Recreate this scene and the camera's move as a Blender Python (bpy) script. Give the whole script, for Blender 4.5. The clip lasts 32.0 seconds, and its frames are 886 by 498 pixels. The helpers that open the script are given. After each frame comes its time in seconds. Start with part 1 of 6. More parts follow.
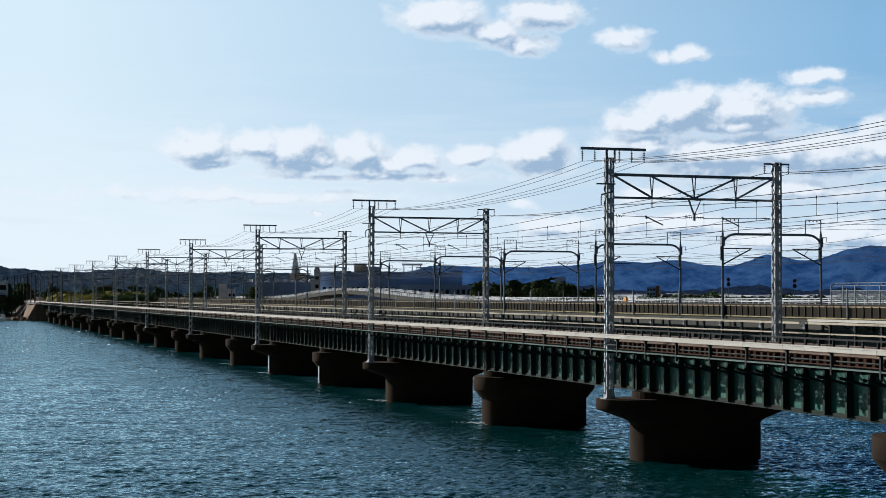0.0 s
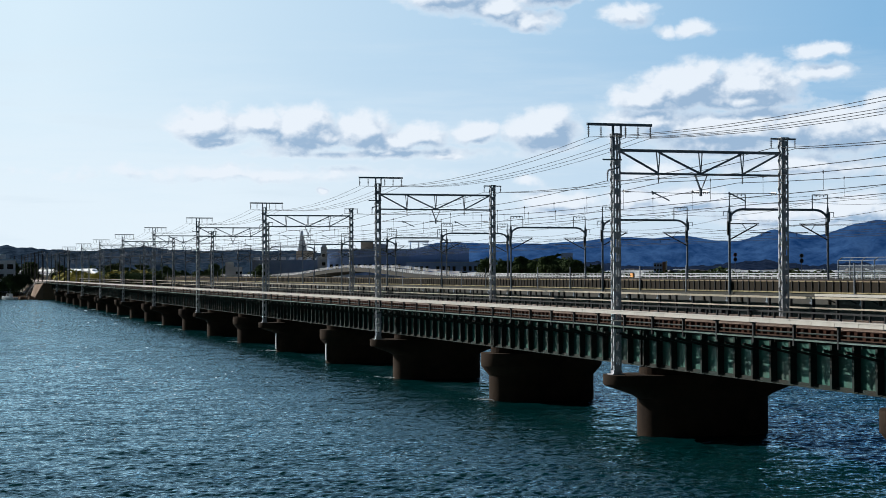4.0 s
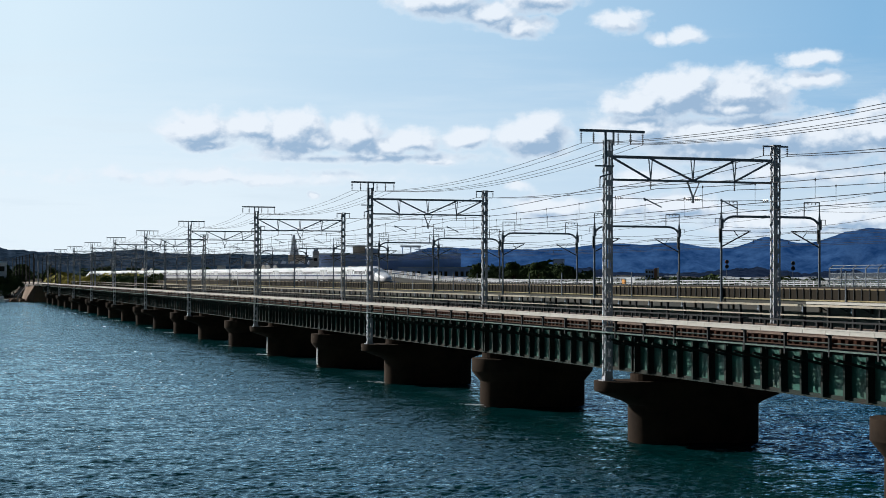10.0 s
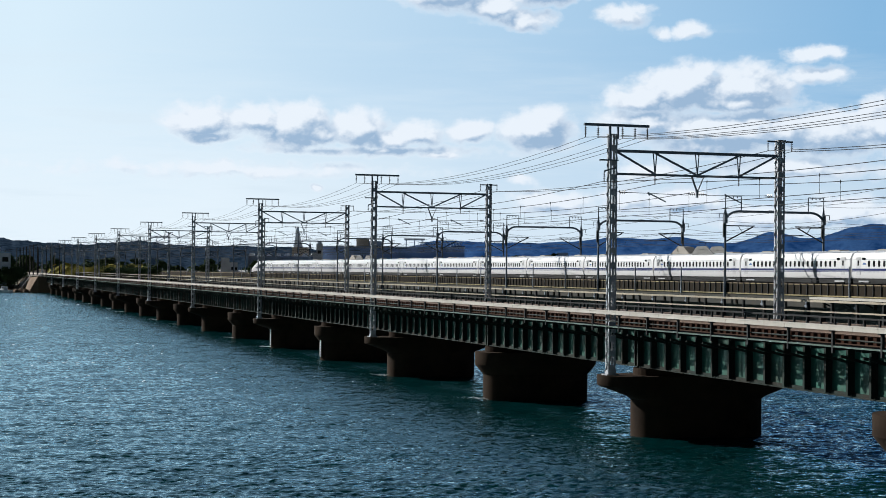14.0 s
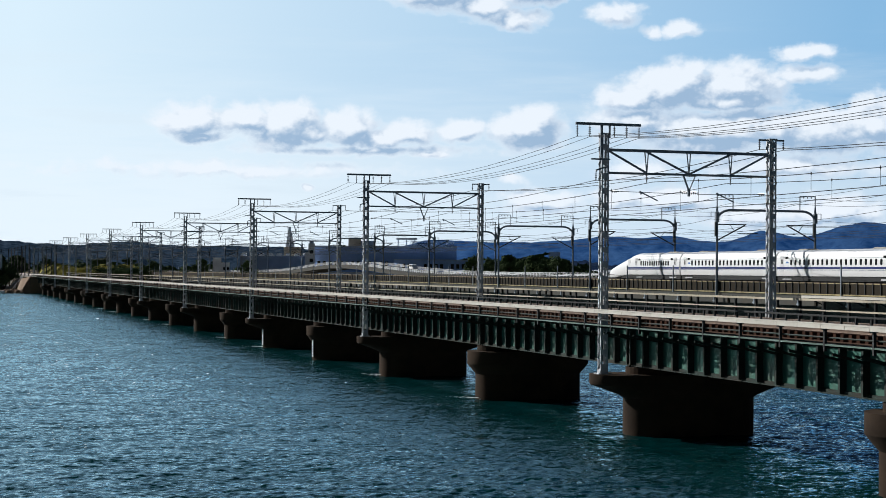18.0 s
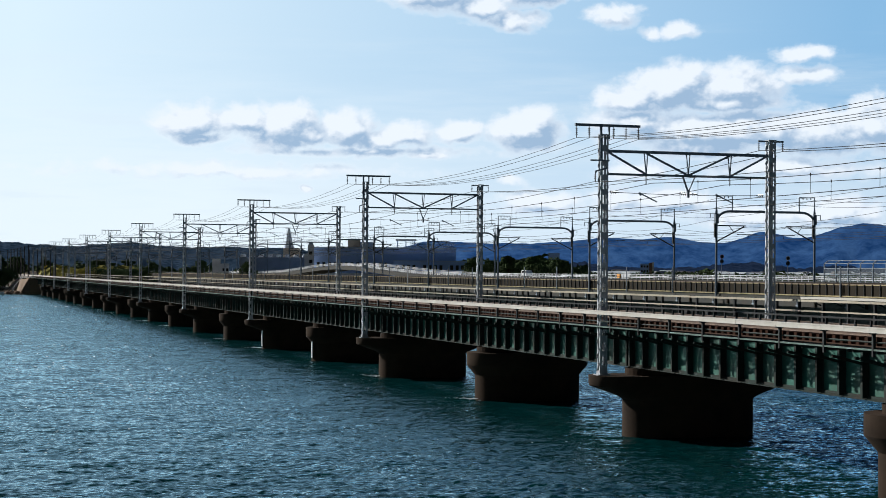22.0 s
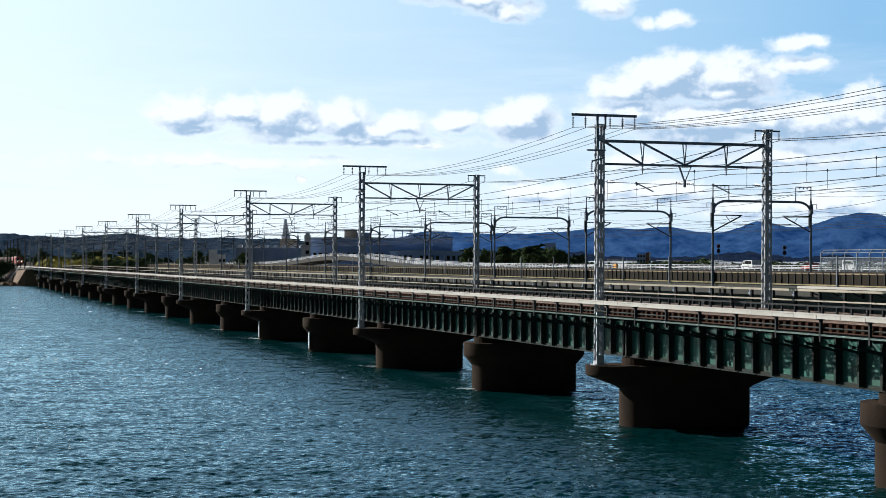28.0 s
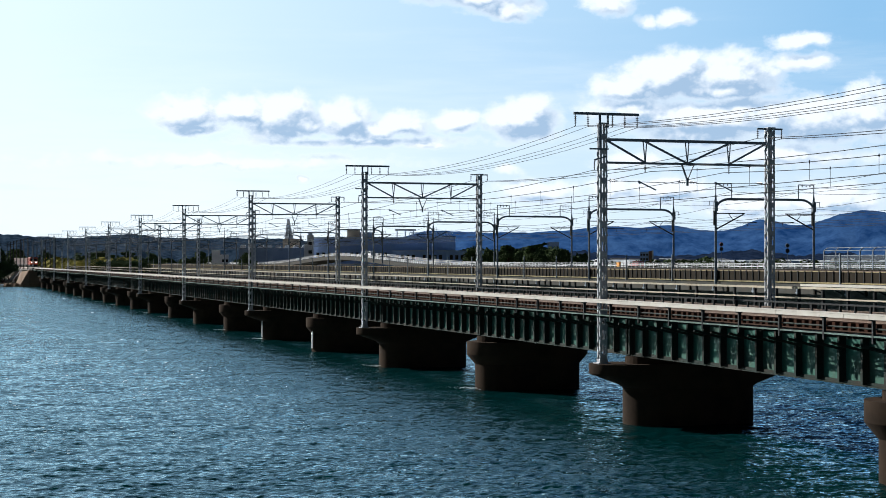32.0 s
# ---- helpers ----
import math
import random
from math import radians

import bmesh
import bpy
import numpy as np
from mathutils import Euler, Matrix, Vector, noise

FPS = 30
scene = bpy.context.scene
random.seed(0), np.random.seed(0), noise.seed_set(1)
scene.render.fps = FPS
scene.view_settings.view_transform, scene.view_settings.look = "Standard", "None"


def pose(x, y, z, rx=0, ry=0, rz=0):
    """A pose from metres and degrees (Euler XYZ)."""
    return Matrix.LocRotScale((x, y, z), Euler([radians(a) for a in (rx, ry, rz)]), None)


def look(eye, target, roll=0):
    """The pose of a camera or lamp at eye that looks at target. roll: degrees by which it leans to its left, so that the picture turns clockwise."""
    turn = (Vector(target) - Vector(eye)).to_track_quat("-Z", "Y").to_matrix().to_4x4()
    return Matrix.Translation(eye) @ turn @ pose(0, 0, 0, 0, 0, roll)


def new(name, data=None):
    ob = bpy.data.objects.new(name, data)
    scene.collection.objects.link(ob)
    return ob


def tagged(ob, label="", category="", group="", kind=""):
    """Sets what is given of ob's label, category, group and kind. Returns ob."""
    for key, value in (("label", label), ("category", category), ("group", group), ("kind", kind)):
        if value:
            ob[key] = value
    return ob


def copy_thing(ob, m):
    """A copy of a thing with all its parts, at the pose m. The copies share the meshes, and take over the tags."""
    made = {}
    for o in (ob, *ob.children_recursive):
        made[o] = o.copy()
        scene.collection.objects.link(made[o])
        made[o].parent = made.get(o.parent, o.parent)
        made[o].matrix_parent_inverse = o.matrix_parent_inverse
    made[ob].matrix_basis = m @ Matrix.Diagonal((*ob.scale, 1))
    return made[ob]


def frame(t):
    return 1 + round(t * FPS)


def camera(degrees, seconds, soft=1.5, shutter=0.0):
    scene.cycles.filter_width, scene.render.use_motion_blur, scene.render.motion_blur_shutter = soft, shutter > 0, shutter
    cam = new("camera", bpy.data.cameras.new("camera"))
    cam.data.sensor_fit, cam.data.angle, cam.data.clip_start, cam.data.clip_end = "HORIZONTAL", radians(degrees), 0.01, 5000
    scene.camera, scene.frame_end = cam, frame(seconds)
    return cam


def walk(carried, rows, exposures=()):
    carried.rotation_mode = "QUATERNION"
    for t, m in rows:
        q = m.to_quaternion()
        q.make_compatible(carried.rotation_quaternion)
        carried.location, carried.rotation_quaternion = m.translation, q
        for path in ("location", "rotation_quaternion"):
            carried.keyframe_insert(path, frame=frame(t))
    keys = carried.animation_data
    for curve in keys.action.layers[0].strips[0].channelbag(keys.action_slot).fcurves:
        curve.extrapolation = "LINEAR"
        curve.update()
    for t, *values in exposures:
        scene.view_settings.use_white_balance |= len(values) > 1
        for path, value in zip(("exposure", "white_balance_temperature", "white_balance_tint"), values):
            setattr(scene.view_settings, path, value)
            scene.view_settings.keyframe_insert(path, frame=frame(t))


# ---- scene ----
EYE = Vector((0.0, 0.0, 7.6))
cam = camera(29.77, 32.0, soft=0.6)


def aim(turn, tilt, roll):
    a, b = radians(turn), radians(tilt)
    return look(EYE, EYE + Vector((math.sin(a) * math.cos(b), math.cos(a) * math.cos(b), math.sin(b))), roll)


EXPOSURES = [(t, e, 6220, 10) for t, e in ((0, 0.34), (6, 0.34), (17, 0.37), (21, 0.41), (24, 0.46), (25.5, 0.53), (27.5, 0.57), (32, 0.59))]
walk(cam, [
    (0, aim(16.928, 1.638, 0.143)), (0.5, aim(16.966, 1.556, 0.006)), (1, aim(16.941, 1.451, -0.275)), (1.5, aim(16.839, 1.221, -0.018)),
    (2, aim(16.777, 0.968, -0.057)), (2.5, aim(16.694, 0.870, 0.096)), (3, aim(16.707, 0.852, 0.331)), (3.5, aim(16.751, 0.872, 0.034)),
    (5.5, aim(16.660, 0.812, -0.323)), (6, aim(16.675, 0.841, -0.286)), (6.5, aim(16.586, 0.839, -0.156)), (7, aim(16.441, 0.834, -0.113)),
    (7.5, aim(16.482, 0.805, 0.166)), (8, aim(16.603, 0.841, 0.126)), (8.5, aim(16.615, 0.829, 0.183)), (9, aim(16.794, 0.881, 0.329)),
    (9.5, aim(16.970, 0.974, 0.395)), (10, aim(16.978, 1.017, 0.219)), (10.5, aim(16.833, 0.965, 0.224)), (11, aim(16.706, 0.940, 0.332)),
    (11.5, aim(16.644, 0.905, 0.635)), (12, aim(16.596, 0.876, 0.629)), (12.5, aim(16.633, 0.821, 0.767)), (13, aim(16.735, 0.809, 0.527)),
    (13.5, aim(16.762, 0.779, 0.530)), (14, aim(16.850, 0.782, 0.570)), (14.5, aim(16.925, 0.765, 0.585)), (16.5, aim(17.171, 0.765, 0.311)),
    (17, aim(17.196, 0.759, 0.159)), (17.5, aim(17.153, 0.738, 0.304)), (18, aim(17.124, 0.765, 0.412)), (18.5, aim(17.057, 0.764, 0.317)),
    (19, aim(17.010, 0.726, 0.572)), (19.5, aim(17.119, 0.769, 0.403)), (20, aim(17.145, 0.764, 0.313)), (20.5, aim(17.177, 0.769, 0.401)),
    (21, aim(17.177, 0.806, 0.411)), (21.5, aim(17.154, 0.799, 0.428)), (22, aim(17.145, 0.806, 0.418)), (22.5, aim(17.086, 0.794, 0.316)),
    (23, aim(17.122, 0.690, 0.406)), (23.5, aim(17.201, 0.660, 0.223)), (24, aim(17.164, 0.571, 0.044)), (24.5, aim(17.115, 0.480, 0.148)),
    (25, aim(17.094, 0.456, 0.102)), (25.5, aim(16.958, 0.445, 0.004)), (27.5, aim(17.261, 0.443, 0.361)), (28, aim(17.263, 0.473, 0.271)),
    (28.5, aim(17.202, 0.459, 0.217)), (29, aim(17.087, 0.449, 0.248)), (29.5, aim(17.045, 0.436, 0.337)), (30, aim(17.017, 0.415, 0.438)),
    (30.5, aim(17.091, 0.412, 0.410)), (31, aim(17.203, 0.426, 0.211)), (31.5, aim(17.191, 0.436, 0.048)), (32, aim(17.164, 0.449, 0.042)),
], EXPOSURES)

# ---- light ----
SUN_EL, SUN_AZ = 27.0, -39.0
world = bpy.data.worlds.new("world")
scene.world = world
world.use_nodes = True
wn = world.node_tree
sky = wn.nodes.new("ShaderNodeTexSky")
sky.sky_type = "NISHITA"
sky.sun_disc = False
sky.sun_elevation, sky.sun_rotation = radians(SUN_EL), radians(SUN_AZ)
sky.air_density, sky.dust_density, sky.ozone_density = 1.0, 0.0, 4.0
wn.links.new(sky.outputs[0], wn.nodes["Background"].inputs["Color"])
wn.nodes["Background"].inputs["Strength"].default_value = 0.01
sun_data = bpy.data.lights.new("sun", "SUN")
sun_data.energy, sun_data.angle, sun_data.color = 4.2, radians(0.5), (1.0, 0.95, 0.87)
sun = new("sun", sun_data)
sun.matrix_world = look((-200, 700, 600), (-200 + math.sin(radians(-SUN_AZ)) * math.cos(radians(SUN_EL)),
                                           700 - math.cos(radians(SUN_AZ)) * math.cos(radians(SUN_EL)), 600 - math.sin(radians(SUN_EL))))


# ---- materials ----
def node(nt, kind, **kw):
    n = nt.nodes.new(kind)
    for k, v in kw.items():
        n.inputs[k].default_value = v
    return n


def surface(name, colour, rough=0.7, metal=0.0, vary=0.25, grain=6.0, stain=0.5, bump=0.15, stain_colour=None, spec=0.5):
    """A painted, rusted or cast surface: fine grain, broad stains and a light relief."""
    m = bpy.data.materials.new(name)
    m.use_nodes = True
    nt = m.node_tree
    bs = nt.nodes["Principled BSDF"]
    tc = nt.nodes.new("ShaderNodeTexCoord")
    geo = nt.nodes.new("ShaderNodeNewGeometry")
    info = nt.nodes.new("ShaderNodeObjectInfo")
    fine = node(nt, "ShaderNodeTexNoise", Scale=grain, Detail=5.0, Roughness=0.6)
    broad = node(nt, "ShaderNodeTexNoise", Scale=stain, Detail=4.0, Roughness=0.65)
    nt.links.new(tc.outputs["Object"], fine.inputs["Vector"])
    nt.links.new(geo.outputs["Position"], broad.inputs["Vector"])
    dark = stain_colour or tuple(c * 0.45 for c in colour)
    mix = nt.nodes.new("ShaderNodeMix")
    mix.data_type = "RGBA"
    mix.inputs["A"].default_value = (*colour, 1)
    mix.inputs["B"].default_value = (*dark, 1)
    ramp = node(nt, "ShaderNodeMapRange")
    ramp.inputs["From Min"].default_value, ramp.inputs["From Max"].default_value = 0.42, 0.75
    ramp.inputs["To Max"].default_value = min(1.0, vary * 2.4)
    nt.links.new(broad.outputs["Fac"], ramp.inputs["Value"])
    nt.links.new(ramp.outputs["Result"], mix.inputs["Factor"])
    hsv = node(nt, "ShaderNodeHueSaturation")
    val = nt.nodes.new("ShaderNodeMath")
    val.operation = "MULTIPLY_ADD"
    val.inputs[1].default_value, val.inputs[2].default_value = vary, 1.0 - vary * 0.5
    nt.links.new(fine.outputs["Fac"], val.inputs[0])
    rnd = nt.nodes.new("ShaderNodeMath")
    rnd.operation = "MULTIPLY_ADD"
    rnd.inputs[1].default_value = vary * 0.6
    nt.links.new(info.outputs["Random"], rnd.inputs[0])
    nt.links.new(val.outputs[0], rnd.inputs[2])
    nt.links.new(rnd.outputs[0], hsv.inputs["Value"])
    nt.links.new(mix.outputs["Result"], hsv.inputs["Color"])
    nt.links.new(hsv.outputs[0], bs.inputs["Base Color"])
    bs.inputs["Metallic"].default_value = metal
    bs.inputs["Specular IOR Level"].default_value = spec
    rr = node(nt, "ShaderNodeMapRange")
    rr.inputs["To Min"].default_value, rr.inputs["To Max"].default_value = max(0.05, rough - 0.12), min(1.0, rough + 0.12)
    nt.links.new(fine.outputs["Fac"], rr.inputs["Value"])
    nt.links.new(rr.outputs["Result"], bs.inputs["Roughness"])
    if bump:
        bp = node(nt, "ShaderNodeBump", Strength=bump, Distance=0.02)
        nt.links.new(fine.outputs["Fac"], bp.inputs["Height"])
        nt.links.new(bp.outputs[0], bs.inputs["Normal"])
    return m


STEEL = surface("galvanised_steel", (0.42, 0.44, 0.47), 0.5, 0.35, 0.3, 8, 0.6, 0.1, (0.26, 0.25, 0.25))
DARK_STEEL = surface("dark_steel", (0.022, 0.024, 0.025), 0.7, 0.0, 0.3, 8, 0.6, 0.1, spec=0.2)
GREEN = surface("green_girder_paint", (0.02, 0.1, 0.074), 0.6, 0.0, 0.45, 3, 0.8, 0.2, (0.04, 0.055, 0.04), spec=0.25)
GREEN_DARK = surface("dark_green_steel", (0.014, 0.026, 0.022), 0.7, 0.0, 0.4, 4, 0.8, 0.2, (0.03, 0.02, 0.014), spec=0.15)
GREEN_PALE = surface("pale_green_paint", (0.07, 0.12, 0.095), 0.5, 0.0, 0.4, 4, 0.8, 0.2)
# base colour set below real concrete, so the piers' shade is painted in
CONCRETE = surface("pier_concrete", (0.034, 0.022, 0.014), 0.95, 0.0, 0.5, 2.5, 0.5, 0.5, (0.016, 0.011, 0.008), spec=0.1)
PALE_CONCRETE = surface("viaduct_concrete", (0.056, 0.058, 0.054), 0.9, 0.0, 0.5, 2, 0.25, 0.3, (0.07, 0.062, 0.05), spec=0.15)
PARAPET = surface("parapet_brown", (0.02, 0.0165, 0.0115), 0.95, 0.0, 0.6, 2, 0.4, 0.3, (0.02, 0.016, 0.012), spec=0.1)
TROUGH = surface("trough_concrete", (0.49, 0.47, 0.425), 0.85, 0.0, 0.25, 4, 1.2, 0.3, (0.4, 0.37, 0.32))
BEIGE = surface("beige_pipe", (0.42, 0.38, 0.29), 0.6, 0.0, 0.3, 5, 0.8, 0.1, (0.35, 0.28, 0.2))
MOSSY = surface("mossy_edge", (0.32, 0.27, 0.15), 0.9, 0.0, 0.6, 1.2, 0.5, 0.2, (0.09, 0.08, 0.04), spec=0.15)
SLEEPER = surface("sleeper_wood", (0.04, 0.018, 0.011), 0.9, 0.0, 0.7, 6, 1.5, 0.4, (0.016, 0.009, 0.007), spec=0.05)
PLANK = surface("weathered_plank", (0.06, 0.036, 0.025), 0.9, 0.0, 0.6, 6, 1.0, 0.3, (0.05, 0.03, 0.022), spec=0.1)
RAIL = surface("rail_steel", (0.18, 0.13, 0.1), 0.45, 0.5, 0.3, 8, 1, 0.1)
WIRE = surface("wire", (0.015, 0.016, 0.018), 0.7, 0.0, 0.1, 5, 1, 0.0, spec=0.2)
PORCELAIN = surface("porcelain", (0.16, 0.15, 0.15), 0.3, 0.0, 0.2, 8, 1, 0.0)
PIPE_GREY = surface("portal_steel", (0.17, 0.2, 0.24), 0.5, 0.2, 0.3, 6, 0.5, 0.1)
WHITE = surface("white_paint", (0.78, 0.79, 0.8), 0.35, 0.0, 0.08, 3, 0.3, 0.0, (0.66, 0.67, 0.68))
ROOF_GREY = surface("roof_grey", (0.5, 0.52, 0.54), 0.5, 0.0, 0.2, 3, 0.4, 0.05)
BLUE = surface("blue_stripe", (0.01, 0.022, 0.13), 0.35, 0.0, 0.1, 3, 0.4, 0.0)
GLASS_DARK = surface("dark_glass", (0.008, 0.009, 0.011), 0.25, 0.0, 0.1, 3, 0.5, 0.0, spec=0.3)
UNDER = surface("underframe", (0.05, 0.05, 0.052), 0.8, 0.0, 0.4, 3, 0.5, 0.2)
RAILING_WHITE = surface("white_railing", (0.66, 0.68, 0.7), 0.5, 0.0, 0.2, 5, 0.3, 0.0)
EARTH = surface("ground_soil", (0.075, 0.06, 0.038), 0.95, 0.0, 0.6, 0.4, 0.02, 0.3, (0.05, 0.06, 0.03))
BANK = surface("bank_stone", (0.15, 0.09, 0.05), 0.95, 0.0, 0.6, 0.8, 0.3, 0.5, (0.12, 0.08, 0.05))
ASPHALT = surface("asphalt", (0.055, 0.055, 0.057), 0.9, 0.0, 0.3, 2, 0.1, 0.2)
LEAF = surface("leaf_dark", (0.05, 0.075, 0.03), 0.95, 0.0, 0.7, 1.2, 0.12, 0.3, (0.018, 0.03, 0.012), spec=0.05)
LEAF_DRY = surface("reed_olive", (0.3, 0.27, 0.07), 0.85, 0.0, 0.7, 1.2, 0.2, 0.3, (0.05, 0.055, 0.02), spec=0.05)
# distance haze is painted into this blue, brighter than the wall's own colour
WALL_BLUE = surface("hazed_building_blue", (0.34, 0.5, 0.85), 0.8, 0.0, 0.2, 0.5, 0.1, 0.0)
WALL_WHITE = surface("building_white", (0.8, 0.81, 0.83), 0.8, 0.0, 0.2, 0.5, 0.1, 0.0)
ORANGE = surface("orange_paint", (0.7, 0.3, 0.04), 0.6, 0.0, 0.2, 3, 0.4, 0.0)
BALLAST = surface("ballast_stone", (0.12, 0.105, 0.09), 0.95, 0.0, 0.6, 12, 0.3, 0.4, spec=0.2)
BROWN = surface("brown_brick", (0.2, 0.12, 0.09), 0.85, 0.0, 0.3, 0.5, 0.1, 0.1)


# ---- mesh building ----
class Build:
    """Collects vertices and faces of one mesh."""

    def __init__(self):
        self.v, self.f = [], []

    def box(self, x0, x1, y0, y1, z0, z1):
        n = len(self.v)
        self.v += [(x, y, z) for z in (z0, z1) for x, y in ((x0, y0), (x1, y0), (x1, y1), (x0, y1))]
        self.f += [tuple(n + i for i in q) for q in ((3, 2, 1, 0), (4, 5, 6, 7), (0, 1, 5, 4), (1, 2, 6, 5), (2, 3, 7, 6), (3, 0, 4, 7))]
        return self

    def bar(self, p, q, w, h=None, up=(0, 0, 1)):
        """A bar of section w x h from p to q."""
        p, q, h = Vector(p), Vector(q), h or w
        d = (q - p).normalized()
        s = d.cross(Vector(up))
        if s.length < 1e-4:
            s = d.cross(Vector((0, 1, 0)))
        s.normalize()
        u = s.cross(d)
        n = len(self.v)
        for c in (p, q):
            for a, b in ((-1, -1), (1, -1), (1, 1), (-1, 1)):
                self.v.append(tuple(c + s * (a * w / 2) + u * (b * h / 2)))
        self.f += [tuple(n + i for i in k) for k in ((3, 2, 1, 0), (4, 5, 6, 7), (0, 1, 5, 4), (1, 2, 6, 5), (2, 3, 7, 6), (3, 0, 4, 7))]
        return self

    def tube(self, pts, radii, sides=8):
        """A round tube along points, with one radius or one a point."""
        pts = [Vector(p) for p in pts]
        if not isinstance(radii, (list, tuple)):
            radii = [radii] * len(pts)
        n = len(self.v)
        for i, p in enumerate(pts):
            d = (pts[min(i + 1, len(pts) - 1)] - pts[max(i - 1, 0)]).normalized()
            s = d.cross(Vector((0, 0, 1)))
            if s.length < 1e-3:
                s = d.cross(Vector((0, 1, 0)))
            s.normalize()
            u = s.cross(d)
            for k in range(sides):
                a = 2 * math.pi * k / sides
                self.v.append(tuple(p + (s * math.cos(a) + u * math.sin(a)) * radii[i]))
        for i in range(len(pts) - 1):
            for k in range(sides):
                a, b = n + i * sides + k, n + i * sides + (k + 1) % sides
                self.f.append((a, b, b + sides, a + sides))
        self.f.append(tuple(n + k for k in reversed(range(sides))))
        self.f.append(tuple(n + (len(pts) - 1) * sides + k for k in range(sides)))
        return self

    def prism(self, outline, z0, z1):
        """An upright prism over an outline of (x, y) points, counter-clockwise."""
        n, k = len(self.v), len(outline)
        self.v += [(x, y, z0) for x, y in outline] + [(x, y, z1) for x, y in outline]
        self.f.append(tuple(n + i for i in reversed(range(k))))
        self.f.append(tuple(n + k + i for i in range(k)))
        self.f += [(n + i, n + (i + 1) % k, n + k + (i + 1) % k, n + k + i) for i in range(k)]
        return self

    def loft(self, rings, caps=True):
        """Skins closed rings of equal length."""
        n, k = len(self.v), len(rings[0])
        for r in rings:
            self.v += [tuple(p) for p in r]
        for i in range(len(rings) - 1):
            for j in range(k):
                a, b = n + i * k + j, n + i * k + (j + 1) % k
                self.f.append((a, b, b + k, a + k))
        if caps:
            self.f.append(tuple(n + j for j in reversed(range(k))))
            self.f.append(tuple(n + (len(rings) - 1) * k + j for j in range(k)))
        return self

    def mesh(self, name, mat, smooth=False):
        me = bpy.data.meshes.new(name)
        me.from_pydata(self.v, [], self.f)
        me.materials.append(mat)
        if smooth:
            me.polygons.foreach_set("use_smooth", [True] * len(me.polygons))
            me.set_sharp_from_angle(angle=radians(38))
        me.update()
        return me


def part(name, build, mat, parent, label="", at=None, smooth=False):
    """Links a build or a ready mesh as one mesh object under a thing or a part."""
    me = build if isinstance(build, bpy.types.Mesh) else build.mesh(name, mat, smooth)
    ob = new(name, me)
    ob.parent = parent
    if at is not None:
        ob.matrix_basis = at if isinstance(at, Matrix) else Matrix.Translation(at)
    if label:
        ob["label"] = label
    return ob


def thing(name, label, category, group="", kind="", at=None, build=None, mat=None, smooth=False):
    ob = new(name, build.mesh(name, mat, smooth) if build else None)
    if at is not None:
        ob.matrix_basis = at if isinstance(at, Matrix) else Matrix.Translation(at)
    return tagged(ob, label, category, group, kind)


